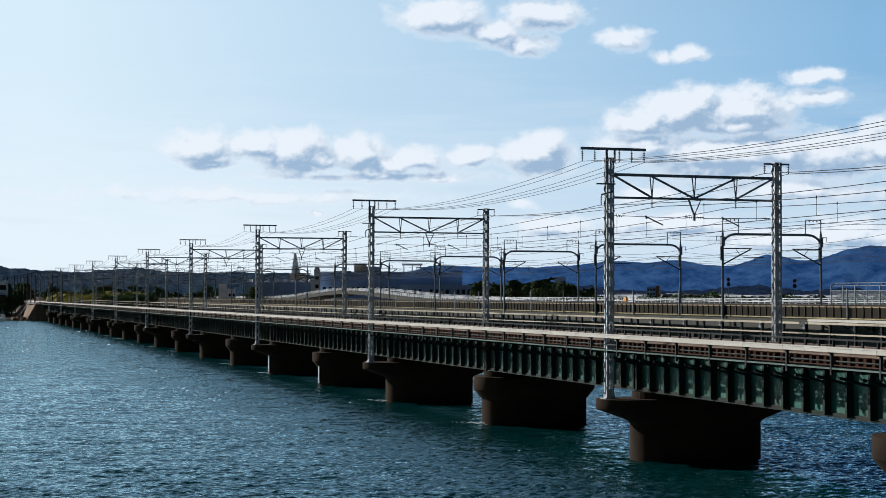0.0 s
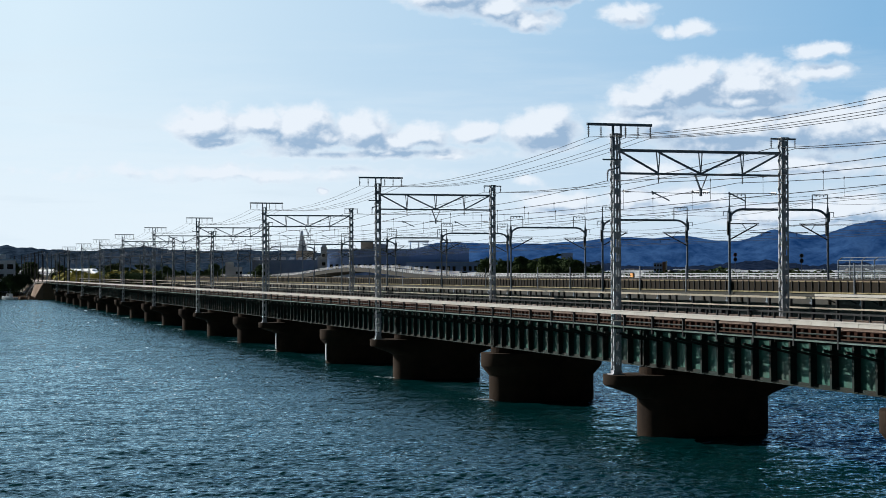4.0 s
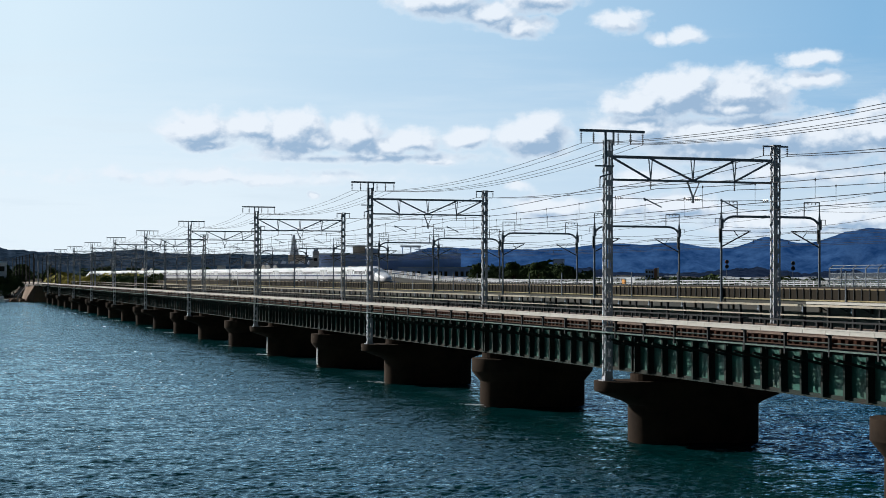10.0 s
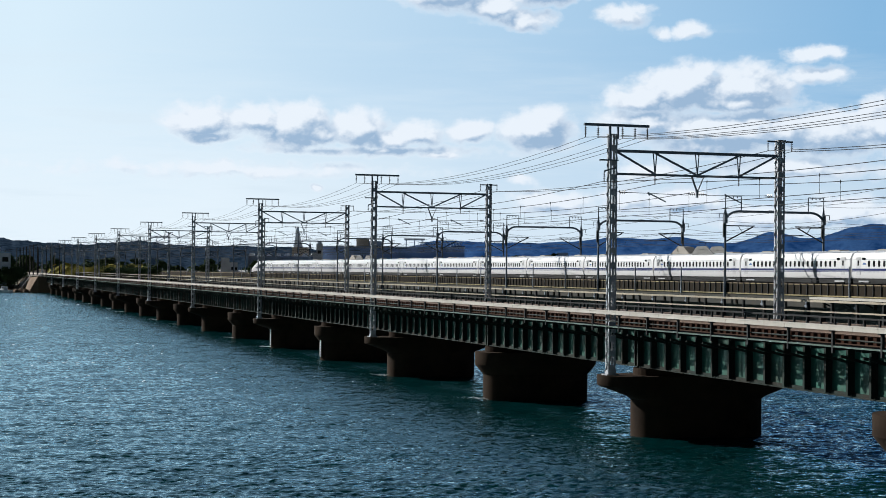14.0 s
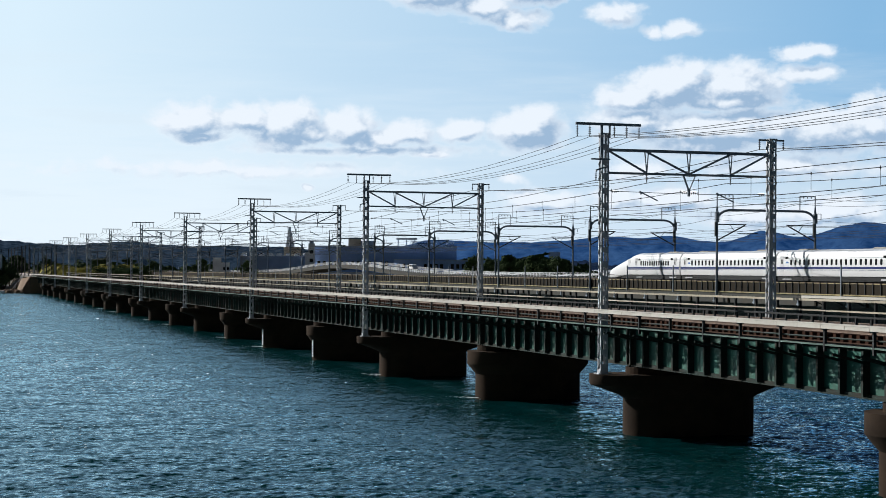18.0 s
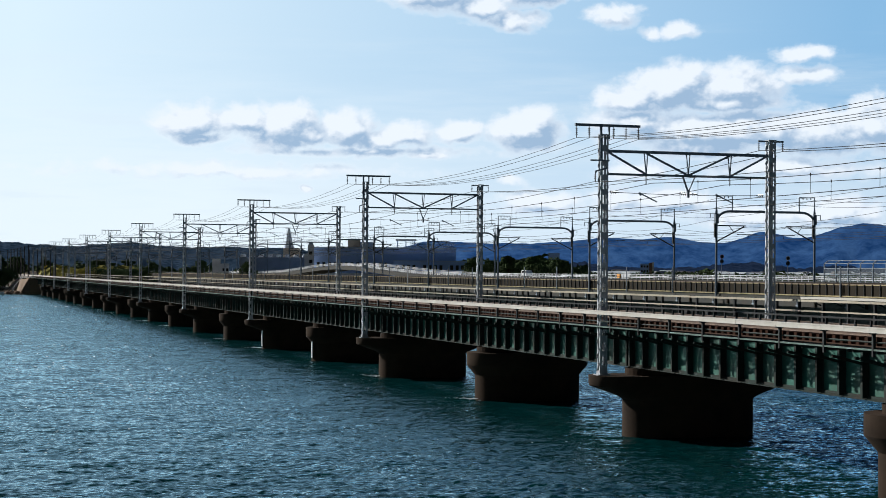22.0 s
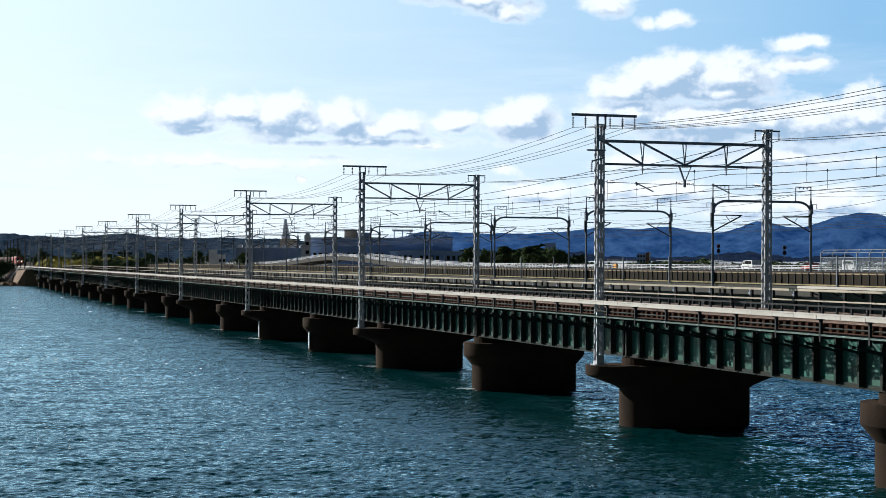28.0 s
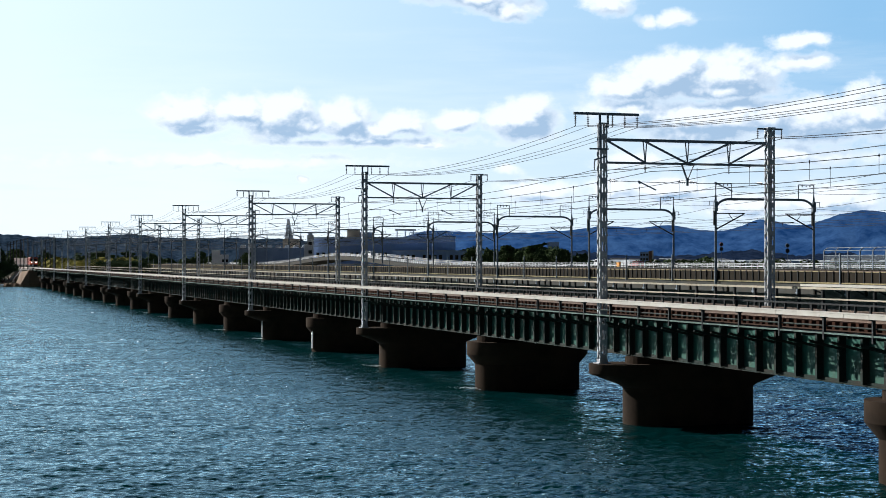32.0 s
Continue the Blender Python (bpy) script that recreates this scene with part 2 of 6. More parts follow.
# ---- the large forms: water, ground, hills, sky ----
def water_material():
    """Lake water: a dark green body under a blue-tinted reflection, roughened by ripples tilted to reflect higher sky.
    """
    m = bpy.data.materials.new("lake_water")
    m.use_nodes = True
    nt = m.node_tree
    nt.nodes.remove(nt.nodes["Principled BSDF"])
    tc = nt.nodes.new("ShaderNodeTexCoord")
    big = node(nt, "ShaderNodeTexNoise", Scale=0.02, Detail=3.0)
    mix = nt.nodes.new("ShaderNodeMix")
    mix.data_type = "RGBA"
    mix.inputs["A"].default_value = (0.0005, 0.018, 0.02, 1)
    mix.inputs["B"].default_value = (0.0008, 0.025, 0.026, 1)
    nt.links.new(tc.outputs["Object"], big.inputs["Vector"])
    nt.links.new(big.outputs["Fac"], mix.inputs["Factor"])
    stretch = nt.nodes.new("ShaderNodeMapping")
    stretch.inputs["Rotation"].default_value = (0, 0, radians(17))
    stretch.inputs["Scale"].default_value = (0.55, 1.0, 1.0)
    nt.links.new(tc.outputs["Object"], stretch.inputs["Vector"])
    slope = None
    for scale, amp, rough in ((0.9, 1.0, 0.6), (5.0, 2.2, 0.7)):
        n = node(nt, "ShaderNodeTexNoise", Scale=scale, Detail=4.0, Roughness=rough, Distortion=0.4)
        nt.links.new(stretch.outputs[0], n.inputs["Vector"])
        k = nt.nodes.new("ShaderNodeVectorMath")
        k.operation = "MULTIPLY_ADD"
        k.inputs[1].default_value = (amp, amp, 0)
        # fixed tilt towards -y, added so the water reflects higher sky
        k.inputs[2].default_value = (-amp * 0.5 - 0.015, -amp * 0.5 - 0.06, 0)
        nt.links.new(n.outputs["Color"], k.inputs[0])
        if slope is None:
            slope = k.outputs[0]
        else:
            add = nt.nodes.new("ShaderNodeVectorMath")
            nt.links.new(slope, add.inputs[0])
            nt.links.new(k.outputs[0], add.inputs[1])
            slope = add.outputs[0]
    # wind streaks: the ripples come and go in long patches
    gusts = nt.nodes.new("ShaderNodeMapping")
    gusts.inputs["Rotation"].default_value = (0, 0, radians(17))
    gusts.inputs["Scale"].default_value = (0.35, 1.0, 1.0)
    nt.links.new(tc.outputs["Object"], gusts.inputs["Vector"])
    patch = node(nt, "ShaderNodeTexNoise", Scale=0.16, Detail=6.0, Roughness=0.7)
    nt.links.new(gusts.outputs[0], patch.inputs["Vector"])
    calm = node(nt, "ShaderNodeMapRange")
    for k, v in (("From Min", 0.35), ("From Max", 0.66), ("To Min", 0.6), ("To Max", 1.0)):
        calm.inputs[k].default_value = v
    nt.links.new(patch.outputs["Fac"], calm.inputs["Value"])
    chop = nt.nodes.new("ShaderNodeVectorMath")
    chop.operation = "SCALE"
    nt.links.new(slope, chop.inputs[0])
    nt.links.new(calm.outputs[0], chop.inputs["Scale"])
    tilt = nt.nodes.new("ShaderNodeVectorMath")
    nt.links.new(nt.nodes.new("ShaderNodeNewGeometry").outputs["Normal"], tilt.inputs[0])
    nt.links.new(chop.outputs[0], tilt.inputs[1])
    facet = nt.nodes.new("ShaderNodeVectorMath")
    facet.operation = "NORMALIZE"
    nt.links.new(tilt.outputs[0], facet.inputs[0])
    body = node(nt, "ShaderNodeBsdfDiffuse")
    nt.links.new(mix.outputs["Result"], body.inputs["Color"])
    gloss = node(nt, "ShaderNodeBsdfGlossy", Roughness=0.06)
    gloss.inputs["Color"].default_value = (0.66, 0.9, 1.0, 1)
    fres = node(nt, "ShaderNodeFresnel", IOR=1.333)
    for n in (gloss, fres):
        nt.links.new(facet.outputs[0], n.inputs["Normal"])
    sh = nt.nodes.new("ShaderNodeMixShader")
    nt.links.new(fres.outputs[0], sh.inputs[0])
    nt.links.new(body.outputs[0], sh.inputs[1])
    nt.links.new(gloss.outputs[0], sh.inputs[2])
    nt.links.new(sh.outputs[0], nt.nodes["Material Output"].inputs["Surface"])
    return m


def water_sheet():
    b = Build()
    b.v = [(-1500, -900, -0.25), (1600, -900, -0.25), (1600, 780, -0.25), (-1500, 780, -0.25)]
    b.f = [(0, 1, 2, 3)]
    return b


def wave_patch():
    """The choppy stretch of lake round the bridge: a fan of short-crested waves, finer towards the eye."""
    ds = [46.0]
    while ds[-1] < 540:
        ds.append(ds[-1] + min(0.006 * ds[-1], 3.0e-5 * ds[-1] ** 2))
    d = np.array(ds)
    rings, turns = len(ds), 1400
    az = np.radians(np.linspace(0.5, 33.5, turns))
    dd, aa = np.meshgrid(d, az, indexing="ij")
    x, y = (dd * np.sin(aa)).astype(np.float32), (dd * np.cos(aa)).astype(np.float32)
    rnd = np.random.RandomState(5)
    z = np.zeros_like(x)
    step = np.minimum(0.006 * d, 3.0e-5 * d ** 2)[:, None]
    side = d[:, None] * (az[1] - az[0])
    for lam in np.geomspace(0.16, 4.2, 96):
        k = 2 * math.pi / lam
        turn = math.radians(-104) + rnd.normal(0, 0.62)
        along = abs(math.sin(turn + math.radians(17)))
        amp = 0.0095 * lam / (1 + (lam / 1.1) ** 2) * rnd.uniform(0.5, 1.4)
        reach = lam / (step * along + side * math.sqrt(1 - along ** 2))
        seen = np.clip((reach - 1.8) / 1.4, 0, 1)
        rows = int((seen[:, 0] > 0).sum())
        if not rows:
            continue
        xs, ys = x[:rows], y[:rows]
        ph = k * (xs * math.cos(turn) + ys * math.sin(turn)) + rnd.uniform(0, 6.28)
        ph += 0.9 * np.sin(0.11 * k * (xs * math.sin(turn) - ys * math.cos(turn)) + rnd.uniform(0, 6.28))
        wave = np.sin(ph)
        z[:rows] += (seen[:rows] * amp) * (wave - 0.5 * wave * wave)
    gust = 0.95 + 0.3 * np.sin(x * 0.05 + 1.3 * np.sin(y * 0.031)) * np.sin(y * 0.043 + 0.9 * np.sin(x * 0.027))
    # calmer water in the lee of the bridge
    z *= gust * (1.0 - 0.25 / (1 + np.exp(-(x - 28.0) / 1.2)) + 0.25 / (1 + np.exp(-(x - 37.5) / 1.2)))
    me = bpy.data.meshes.new("waves")
    i, j = np.meshgrid(np.arange(rings - 1), np.arange(turns - 1), indexing="ij")
    q = (i * turns + j).ravel()
    faces = np.stack([q, q + 1, q + turns + 1, q + turns], 1)
    me.vertices.add(rings * turns)
    me.vertices.foreach_set("co", np.stack([x, y, z], -1).ravel().astype(np.float32))
    me.loops.add(faces.size)
    me.loops.foreach_set("vertex_index", faces.ravel().astype(np.int32))
    me.polygons.add(len(faces))
    me.polygons.foreach_set("loop_start", np.arange(0, faces.size, 4, dtype=np.int32))
    me.polygons.foreach_set("use_smooth", np.ones(len(faces), dtype=bool))
    me.materials.append(WATER)
    me.update(calc_edges=True)
    me.validate()
    return me


WATER = water_material()
thing("water", "still teal-blue lake water out to the far shore", "water", kind="structure", build=water_sheet(), mat=WATER)
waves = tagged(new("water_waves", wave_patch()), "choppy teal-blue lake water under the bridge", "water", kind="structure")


def ground_height(x, y):
    shore = 535 + 6 * noise.noise((x * 0.02, y * 0.02, 0)) + max(0.0, x - 60) * 0.25
    t = max(0.0, min(1.0, (y - shore) / 14))
    return -3.0 + 5.0 * t * t * (3 - 2 * t) + (noise.noise((x * 0.01, y * 0.01, 3)) * 0.6 if t > 0 else 0)


def ground_sheet():
    xs = [-4000, -2500, -1500, -800] + [-400 + 20 * i for i in range(50)] + [700, 1000, 1600, 2400, 3200, 4000]
    ys = [-900, -300, 200, 450, 500] + [510 + 6 * i for i in range(40)] + [800, 900, 1100, 1500, 2200, 3000, 4000, 4800]
    b = Build()
    b.v = [(x, y, ground_height(x, y)) for y in ys for x in xs]
    w = len(xs)
    b.f = [(j * w + i, j * w + i + 1, (j + 1) * w + i + 1, (j + 1) * w + i) for j in range(len(ys) - 1) for i in range(w - 1)]
    return b


thing("ground", "flat olive-brown shore land beyond the lake", "ground", kind="structure", build=ground_sheet(), mat=EARTH, smooth=True)


def polar(az, dist, z):
    a = radians(az)
    return (math.sin(a) * dist, math.cos(a) * dist, z)


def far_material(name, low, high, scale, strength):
    """Far slopes with the air's haze painted in, as bluish colour and a little glow: a plain backdrop."""
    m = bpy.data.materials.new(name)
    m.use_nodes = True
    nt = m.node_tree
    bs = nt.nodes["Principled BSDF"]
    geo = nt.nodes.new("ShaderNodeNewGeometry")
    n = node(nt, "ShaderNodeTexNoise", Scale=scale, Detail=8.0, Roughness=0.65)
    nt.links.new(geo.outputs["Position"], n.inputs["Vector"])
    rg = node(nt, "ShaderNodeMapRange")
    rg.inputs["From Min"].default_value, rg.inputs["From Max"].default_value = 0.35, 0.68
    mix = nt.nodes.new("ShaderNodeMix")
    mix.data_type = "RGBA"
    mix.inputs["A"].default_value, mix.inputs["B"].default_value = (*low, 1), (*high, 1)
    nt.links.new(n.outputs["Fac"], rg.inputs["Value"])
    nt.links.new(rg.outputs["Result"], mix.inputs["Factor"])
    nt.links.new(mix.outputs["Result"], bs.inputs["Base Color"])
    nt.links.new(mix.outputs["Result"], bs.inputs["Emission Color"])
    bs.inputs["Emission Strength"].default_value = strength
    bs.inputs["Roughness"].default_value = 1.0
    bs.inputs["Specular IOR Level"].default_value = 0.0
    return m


def ridge(name, label, az0, az1, dist, peaks, base, rough, step, mat, seed, depth):
    """A range of hills: rises from its foot to a crest whose height comes from broad swells and noise."""
    b = Build()
    n = int((az1 - az0) / step) + 1
    rows = 9
    for j in range(rows):
        u = j / (rows - 1)
        for i in range(n):
            az = az0 + i * step
            el = base + sum(h * math.exp(-((az - c) / w) ** 2) for c, h, w in peaks)
            el *= max(0.0, min(1.0, (az - az0) / 2.5)) ** 0.5 * max(0.0, min(1.0, (az1 - az) / 2.5)) ** 0.6
            crest = math.tan(radians(el)) * dist + EYE.z
            fine = noise.fractal((az * rough, seed, 0), 1.0, 2.0, 6) * (0.06 if dist > 3000 else 0.14 if dist > 2200 else 0.05)
            fold = noise.fractal((az * 1.4, u * 2.2, seed), 1.0, 2.0, 5)
            h = 1.0 + (crest - 1.0) * (u ** 0.9) * (1 + fine) + fold * depth * 0.02 * u * (1 - u)
            b.v.append(polar(az, dist - depth * (1 - u) + fold * depth * 0.25 * (1 - u), h))
    b.f = [(j * n + i, j * n + i + 1, (j + 1) * n + i + 1, (j + 1) * n + i) for j in range(rows - 1) for i in range(n - 1)]
    return thing(name, label, "hills", kind="structure", build=b, mat=mat, smooth=True)


MOUNTAIN = far_material("hazed_mountain", (0.008, 0.032, 0.098), (0.04, 0.092, 0.2), 0.02, 0.75)
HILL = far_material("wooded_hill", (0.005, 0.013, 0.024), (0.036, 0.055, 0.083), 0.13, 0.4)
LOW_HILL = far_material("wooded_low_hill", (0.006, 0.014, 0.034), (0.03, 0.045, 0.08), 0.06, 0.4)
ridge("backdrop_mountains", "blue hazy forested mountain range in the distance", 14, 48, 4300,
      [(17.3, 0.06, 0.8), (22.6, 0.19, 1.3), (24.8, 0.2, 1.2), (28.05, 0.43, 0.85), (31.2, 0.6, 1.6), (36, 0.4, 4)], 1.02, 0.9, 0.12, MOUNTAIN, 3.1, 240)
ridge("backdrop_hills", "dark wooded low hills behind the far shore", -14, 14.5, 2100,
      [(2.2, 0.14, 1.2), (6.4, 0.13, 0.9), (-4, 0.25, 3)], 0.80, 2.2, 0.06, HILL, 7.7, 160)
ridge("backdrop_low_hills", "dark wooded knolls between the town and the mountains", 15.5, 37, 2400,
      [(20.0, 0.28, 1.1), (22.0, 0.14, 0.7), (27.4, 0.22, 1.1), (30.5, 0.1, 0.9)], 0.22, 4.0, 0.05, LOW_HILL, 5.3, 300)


def cloud_density():
    """A node group: how dense the cloud is at a place given in degrees round and up."""
    g = bpy.data.node_groups.new("cloud_density", "ShaderNodeTree")
    g.interface.new_socket("Vector", in_out="INPUT", socket_type="NodeSocketVector")
    g.interface.new_socket("Detail", in_out="INPUT", socket_type="NodeSocketFloat")
    g.interface.new_socket("Density", in_out="OUTPUT", socket_type="NodeSocketFloat")
    gi, go = g.nodes.new("NodeGroupInput"), g.nodes.new("NodeGroupOutput")
    warp = node(g, "ShaderNodeTexNoise", Scale=0.9, Detail=3.0)
    g.links.new(gi.outputs[0], warp.inputs["Vector"])
    sub = g.nodes.new("ShaderNodeVectorMath")
    sub.operation = "MULTIPLY_ADD"
    sub.inputs[1].default_value, sub.inputs[2].default_value = (0.9, 0.5, 0), (-0.45, -0.25, 0)
    g.links.new(warp.outputs["Color"], sub.inputs[0])
    add = g.nodes.new("ShaderNodeVectorMath")
    g.links.new(gi.outputs[0], add.inputs[0])
    g.links.new(sub.outputs[0], add.inputs[1])
    total = None
    for az, el, ra, re, strength in CLOUDS:
        mp = g.nodes.new("ShaderNodeVectorMath")
        mp.operation = "SUBTRACT"
        mp.inputs[1].default_value = (az, el, 0)
        g.links.new(add.outputs[0], mp.inputs[0])
        sc = g.nodes.new("ShaderNodeVectorMath")
        sc.operation = "MULTIPLY"
        sc.inputs[1].default_value = (1 / ra, 1 / re, 0)
        g.links.new(mp.outputs[0], sc.inputs[0])
        ln = g.nodes.new("ShaderNodeVectorMath")
        ln.operation = "LENGTH"
        g.links.new(sc.outputs[0], ln.inputs[0])
        mr = node(g, "ShaderNodeMapRange")
        mr.inputs["From Min"].default_value, mr.inputs["From Max"].default_value = 0.0, 1.35
        mr.inputs["To Min"].default_value, mr.inputs["To Max"].default_value = strength + 0.85, -0.62
        g.links.new(ln.outputs["Value"], mr.inputs["Value"])
        if total is None:
            total = mr.outputs["Result"]
        else:
            mx = g.nodes.new("ShaderNodeMath")
            mx.operation = "MAXIMUM"
            g.links.new(total, mx.inputs[0])
            g.links.new(mr.outputs["Result"], mx.inputs[1])
            total = mx.outputs[0]
    st = g.nodes.new("ShaderNodeMapping")
    st.inputs["Scale"].default_value = (0.85, 1.15, 1)
    g.links.new(gi.outputs[0], st.inputs["Vector"])
    n = node(g, "ShaderNodeTexNoise", Scale=1.5, Detail=10.0, Roughness=0.58, Distortion=0.15)
    g.links.new(st.outputs[0], n.inputs["Vector"])
    g.links.new(gi.outputs["Detail"], n.inputs["Detail"])
    k = g.nodes.new("ShaderNodeMath")
    k.operation = "MULTIPLY_ADD"
    k.inputs[1].default_value, k.inputs[2].default_value = 1.6, -0.72
    g.links.new(n.outputs["Fac"], k.inputs[0])
    s = g.nodes.new("ShaderNodeMath")
    g.links.new(total, s.inputs[0])
    g.links.new(k.outputs[0], s.inputs[1])
    g.links.new(s.outputs[0], go.inputs[0])
    return g


# degrees round from the bridge's line, degrees up, half width, half height, strength
CLOUDS = [(8.47, 5.15, 1.57, 0.79, 0.50), (8.75, 4.59, 1.26, 0.35, 0.30), (10.28, 5.20, 1.47, 0.68, 0.55), (11.72, 5.01, 1.57, 0.95, 0.70), (12.49, 4.78, 1.26, 0.48, 0.50),
          (13.84, 5.01, 1.15, 0.79, 0.65), (14.71, 4.66, 1.26, 0.48, 0.50), (15.88, 4.86, 1.26, 0.56, 0.50), (17.72, 4.89, 1.01, 0.52, 0.45), (20.05, 5.01, 1.51, 0.90, 0.77),
          (14.33, 4.20, 6.29, 0.28, -0.10), (16.65, 4.08, 1.26, 0.20, 0.15), (16.65, 9.65, 1.99, 0.78, 0.55), (20.15, 9.68, 1.78, 0.65, 0.50), (18.40, 9.17, 1.36, 0.65, 0.40),
          (19.47, 8.73, 1.26, 0.48, 0.35), (22.95, 8.89, 1.15, 0.48, 0.20), (24.29, 8.32, 0.42, 0.30, 0.05), (25.15, 8.32, 0.80, 0.39, 0.20), (29.29, 7.51, 1.26, 0.37, 0.25),
          (24.96, 6.40, 1.89, 1.01, 0.73), (23.52, 6.05, 1.78, 0.66, 0.45), (27.04, 6.40, 1.99, 0.95, 0.60), (29.10, 6.78, 1.89, 0.37, 0.15), (26.85, 5.86, 2.20, 0.39, 0.60),
          (27.04, 4.95, 5.03, 0.87, 0.60), (29.84, 4.86, 2.51, 0.98, 0.65), (31.59, 5.15, 1.26, 1.09, 0.60), (23.62, 5.34, 2.10, 0.54, 0.25), (26.10, 4.43, 2.72, 0.54, 0.44),
          (28.91, 3.70, 4.19, 0.56, 0.04), (23.81, 3.60, 1.89, 0.48, -0.06), (20.53, 2.53, 1.89, 0.54, 0.29), (23.04, 2.63, 1.26, 0.61, 0.24), (24.96, 2.57, 1.89, 0.61, 0.29),
          (30.40, 2.18, 2.30, 0.78, 0.39), (27.23, 2.05, 2.10, 0.52, 0.14), (19.47, 3.27, 0.67, 0.26, -0.01), (12.33, 3.00, 0.27, 0.20, 0.40), (18.50, 11.60, 3.60, 1.20, 0.40),
          (36.50, 5.00, 4.00, 2.00, 0.50), (9.50, 3.50, 9.00, 0.40, -0.25)]


def ranged(nt, value, a, b, c=0.0, d=1.0, smooth=False):
    m = node(nt, "ShaderNodeMapRange")
    m.interpolation_type = "SMOOTHSTEP" if smooth else "LINEAR"
    for k, v in (("From Min", a), ("From Max", b), ("To Min", c), ("To Max", d)):
        m.inputs[k].default_value = v
    nt.links.new(value, m.inputs["Value"])
    return m.outputs["Result"]


def blend(nt, fac, a, b):
    m = nt.nodes.new("ShaderNodeMix")
    m.data_type = "RGBA"
    for sock, v in (("Factor", fac), ("A", a), ("B", b)):
        if isinstance(v, tuple):
            m.inputs[sock].default_value = (*v, 1)
        else:
            nt.links.new(v, m.inputs[sock])
    return m.outputs["Result"]


def math_node(nt, op, a, b):
    m = nt.nodes.new("ShaderNodeMath")
    m.operation = op
    for i, v in enumerate((a, b)):
        if isinstance(v, float):
            m.inputs[i].default_value = v
        else:
            nt.links.new(v, m.inputs[i])
    return m.outputs[0]


def cloud_material():
    """The hazy sky over the horizon with its cumulus clouds; it thins out into the open sky above and aside."""
    m = bpy.data.materials.new("clouds")
    m.use_nodes = True
    nt = m.node_tree
    nt.nodes.remove(nt.nodes["Principled BSDF"])
    out = nt.nodes["Material Output"]
    group = cloud_density()
    uv = nt.nodes.new("ShaderNodeTexCoord").outputs["UV"]
    sep = nt.nodes.new("ShaderNodeSeparateXYZ")
    nt.links.new(uv, sep.inputs[0])
    az, el = sep.outputs["X"], sep.outputs["Y"]
    here, soft = nt.nodes.new("ShaderNodeGroup"), nt.nodes.new("ShaderNodeGroup")
    for g, detail in ((here, 10.0), (soft, 3.5)):
        g.node_tree = group
        g.inputs["Detail"].default_value = detail
        nt.links.new(uv, g.inputs[0])
    off = nt.nodes.new("ShaderNodeVectorMath")
    off.inputs[1].default_value = (-0.32, 0.42, 0)
    nt.links.new(uv, off.inputs[0])
    there = nt.nodes.new("ShaderNodeGroup")
    there.node_tree = group
    there.inputs["Detail"].default_value = 3.5
    nt.links.new(off.outputs[0], there.inputs[0])
    alpha = ranged(nt, here.outputs[0], -0.16, 0.62, 0.0, 0.97, True)
    # clear air: paler to the sun and to the horizon, with faint streaks
    vm = nt.nodes.new("ShaderNodeMapping")
    vm.inputs["Scale"].default_value = (0.12, 1.1, 1)
    nt.links.new(uv, vm.inputs["Vector"])
    vn = node(nt, "ShaderNodeTexNoise", Scale=1.0, Detail=7.0, Roughness=0.6)
    nt.links.new(vm.outputs[0], vn.inputs["Vector"])
    high = blend(nt, ranged(nt, az, 3.0, 31.0), SKY_SUNWARD, SKY_AWAY)
    rise = math_node(nt, "ADD", el, math_node(nt, "MULTIPLY", ranged(nt, vn.outputs["Fac"], 0.35, 0.65, -1.0, 1.0), -0.9))
    air = blend(nt, ranged(nt, rise, 1.2, 8.5, 0.0, 1.0, True), blend(nt, ranged(nt, az, 9.0, 30.0), SKY_LOW, SKY_LOW_AWAY), high)
    # shade: dense parts turned from the sun are grey-blue, thin edges white
    diff = math_node(nt, "SUBTRACT", soft.outputs[0], there.outputs[0])
    shade = math_node(nt, "MULTIPLY", ranged(nt, diff, 0.6, -0.35, 0.0, 1.0, True), ranged(nt, here.outputs[0], 0.05, 0.7))
    air = blend(nt, ranged(nt, el, 8.5, 19.0, 0.0, 1.0, True), air, blend(nt, ranged(nt, az, 0.0, 33.0), SKY_HIGH_SUNWARD, SKY_HIGH))
    streak = math_node(nt, "MULTIPLY", ranged(nt, vn.outputs["Fac"], 0.5, 0.7, 0.0, 0.3, True), ranged(nt, el, 9.5, 4.0))
    air = blend(nt, streak, air, (0.48, 0.575, 0.64))
    col = blend(nt, alpha, air, blend(nt, shade, CLOUD_LIT, CLOUD_GREY))
    fade = math_node(nt, "MULTIPLY", ranged(nt, el, 64.0, 44.0, 0.0, 1.0, True),
                     math_node(nt, "MULTIPLY", ranged(nt, az, -28.0, -8.0, 0.0, 1.0, True), ranged(nt, az, 58.0, 42.0, 0.0, 1.0, True)))
    em = node(nt, "ShaderNodeEmission", Strength=1.0)
    nt.links.new(col, em.inputs["Color"])
    mix = nt.nodes.new("ShaderNodeMixShader")
    nt.links.new(fade, mix.inputs[0])
    nt.links.new(nt.nodes.new("ShaderNodeBsdfTransparent").outputs[0], mix.inputs[1])
    nt.links.new(em.outputs[0], mix.inputs[2])
    nt.links.new(mix.outputs[0], out.inputs["Surface"])
    return m


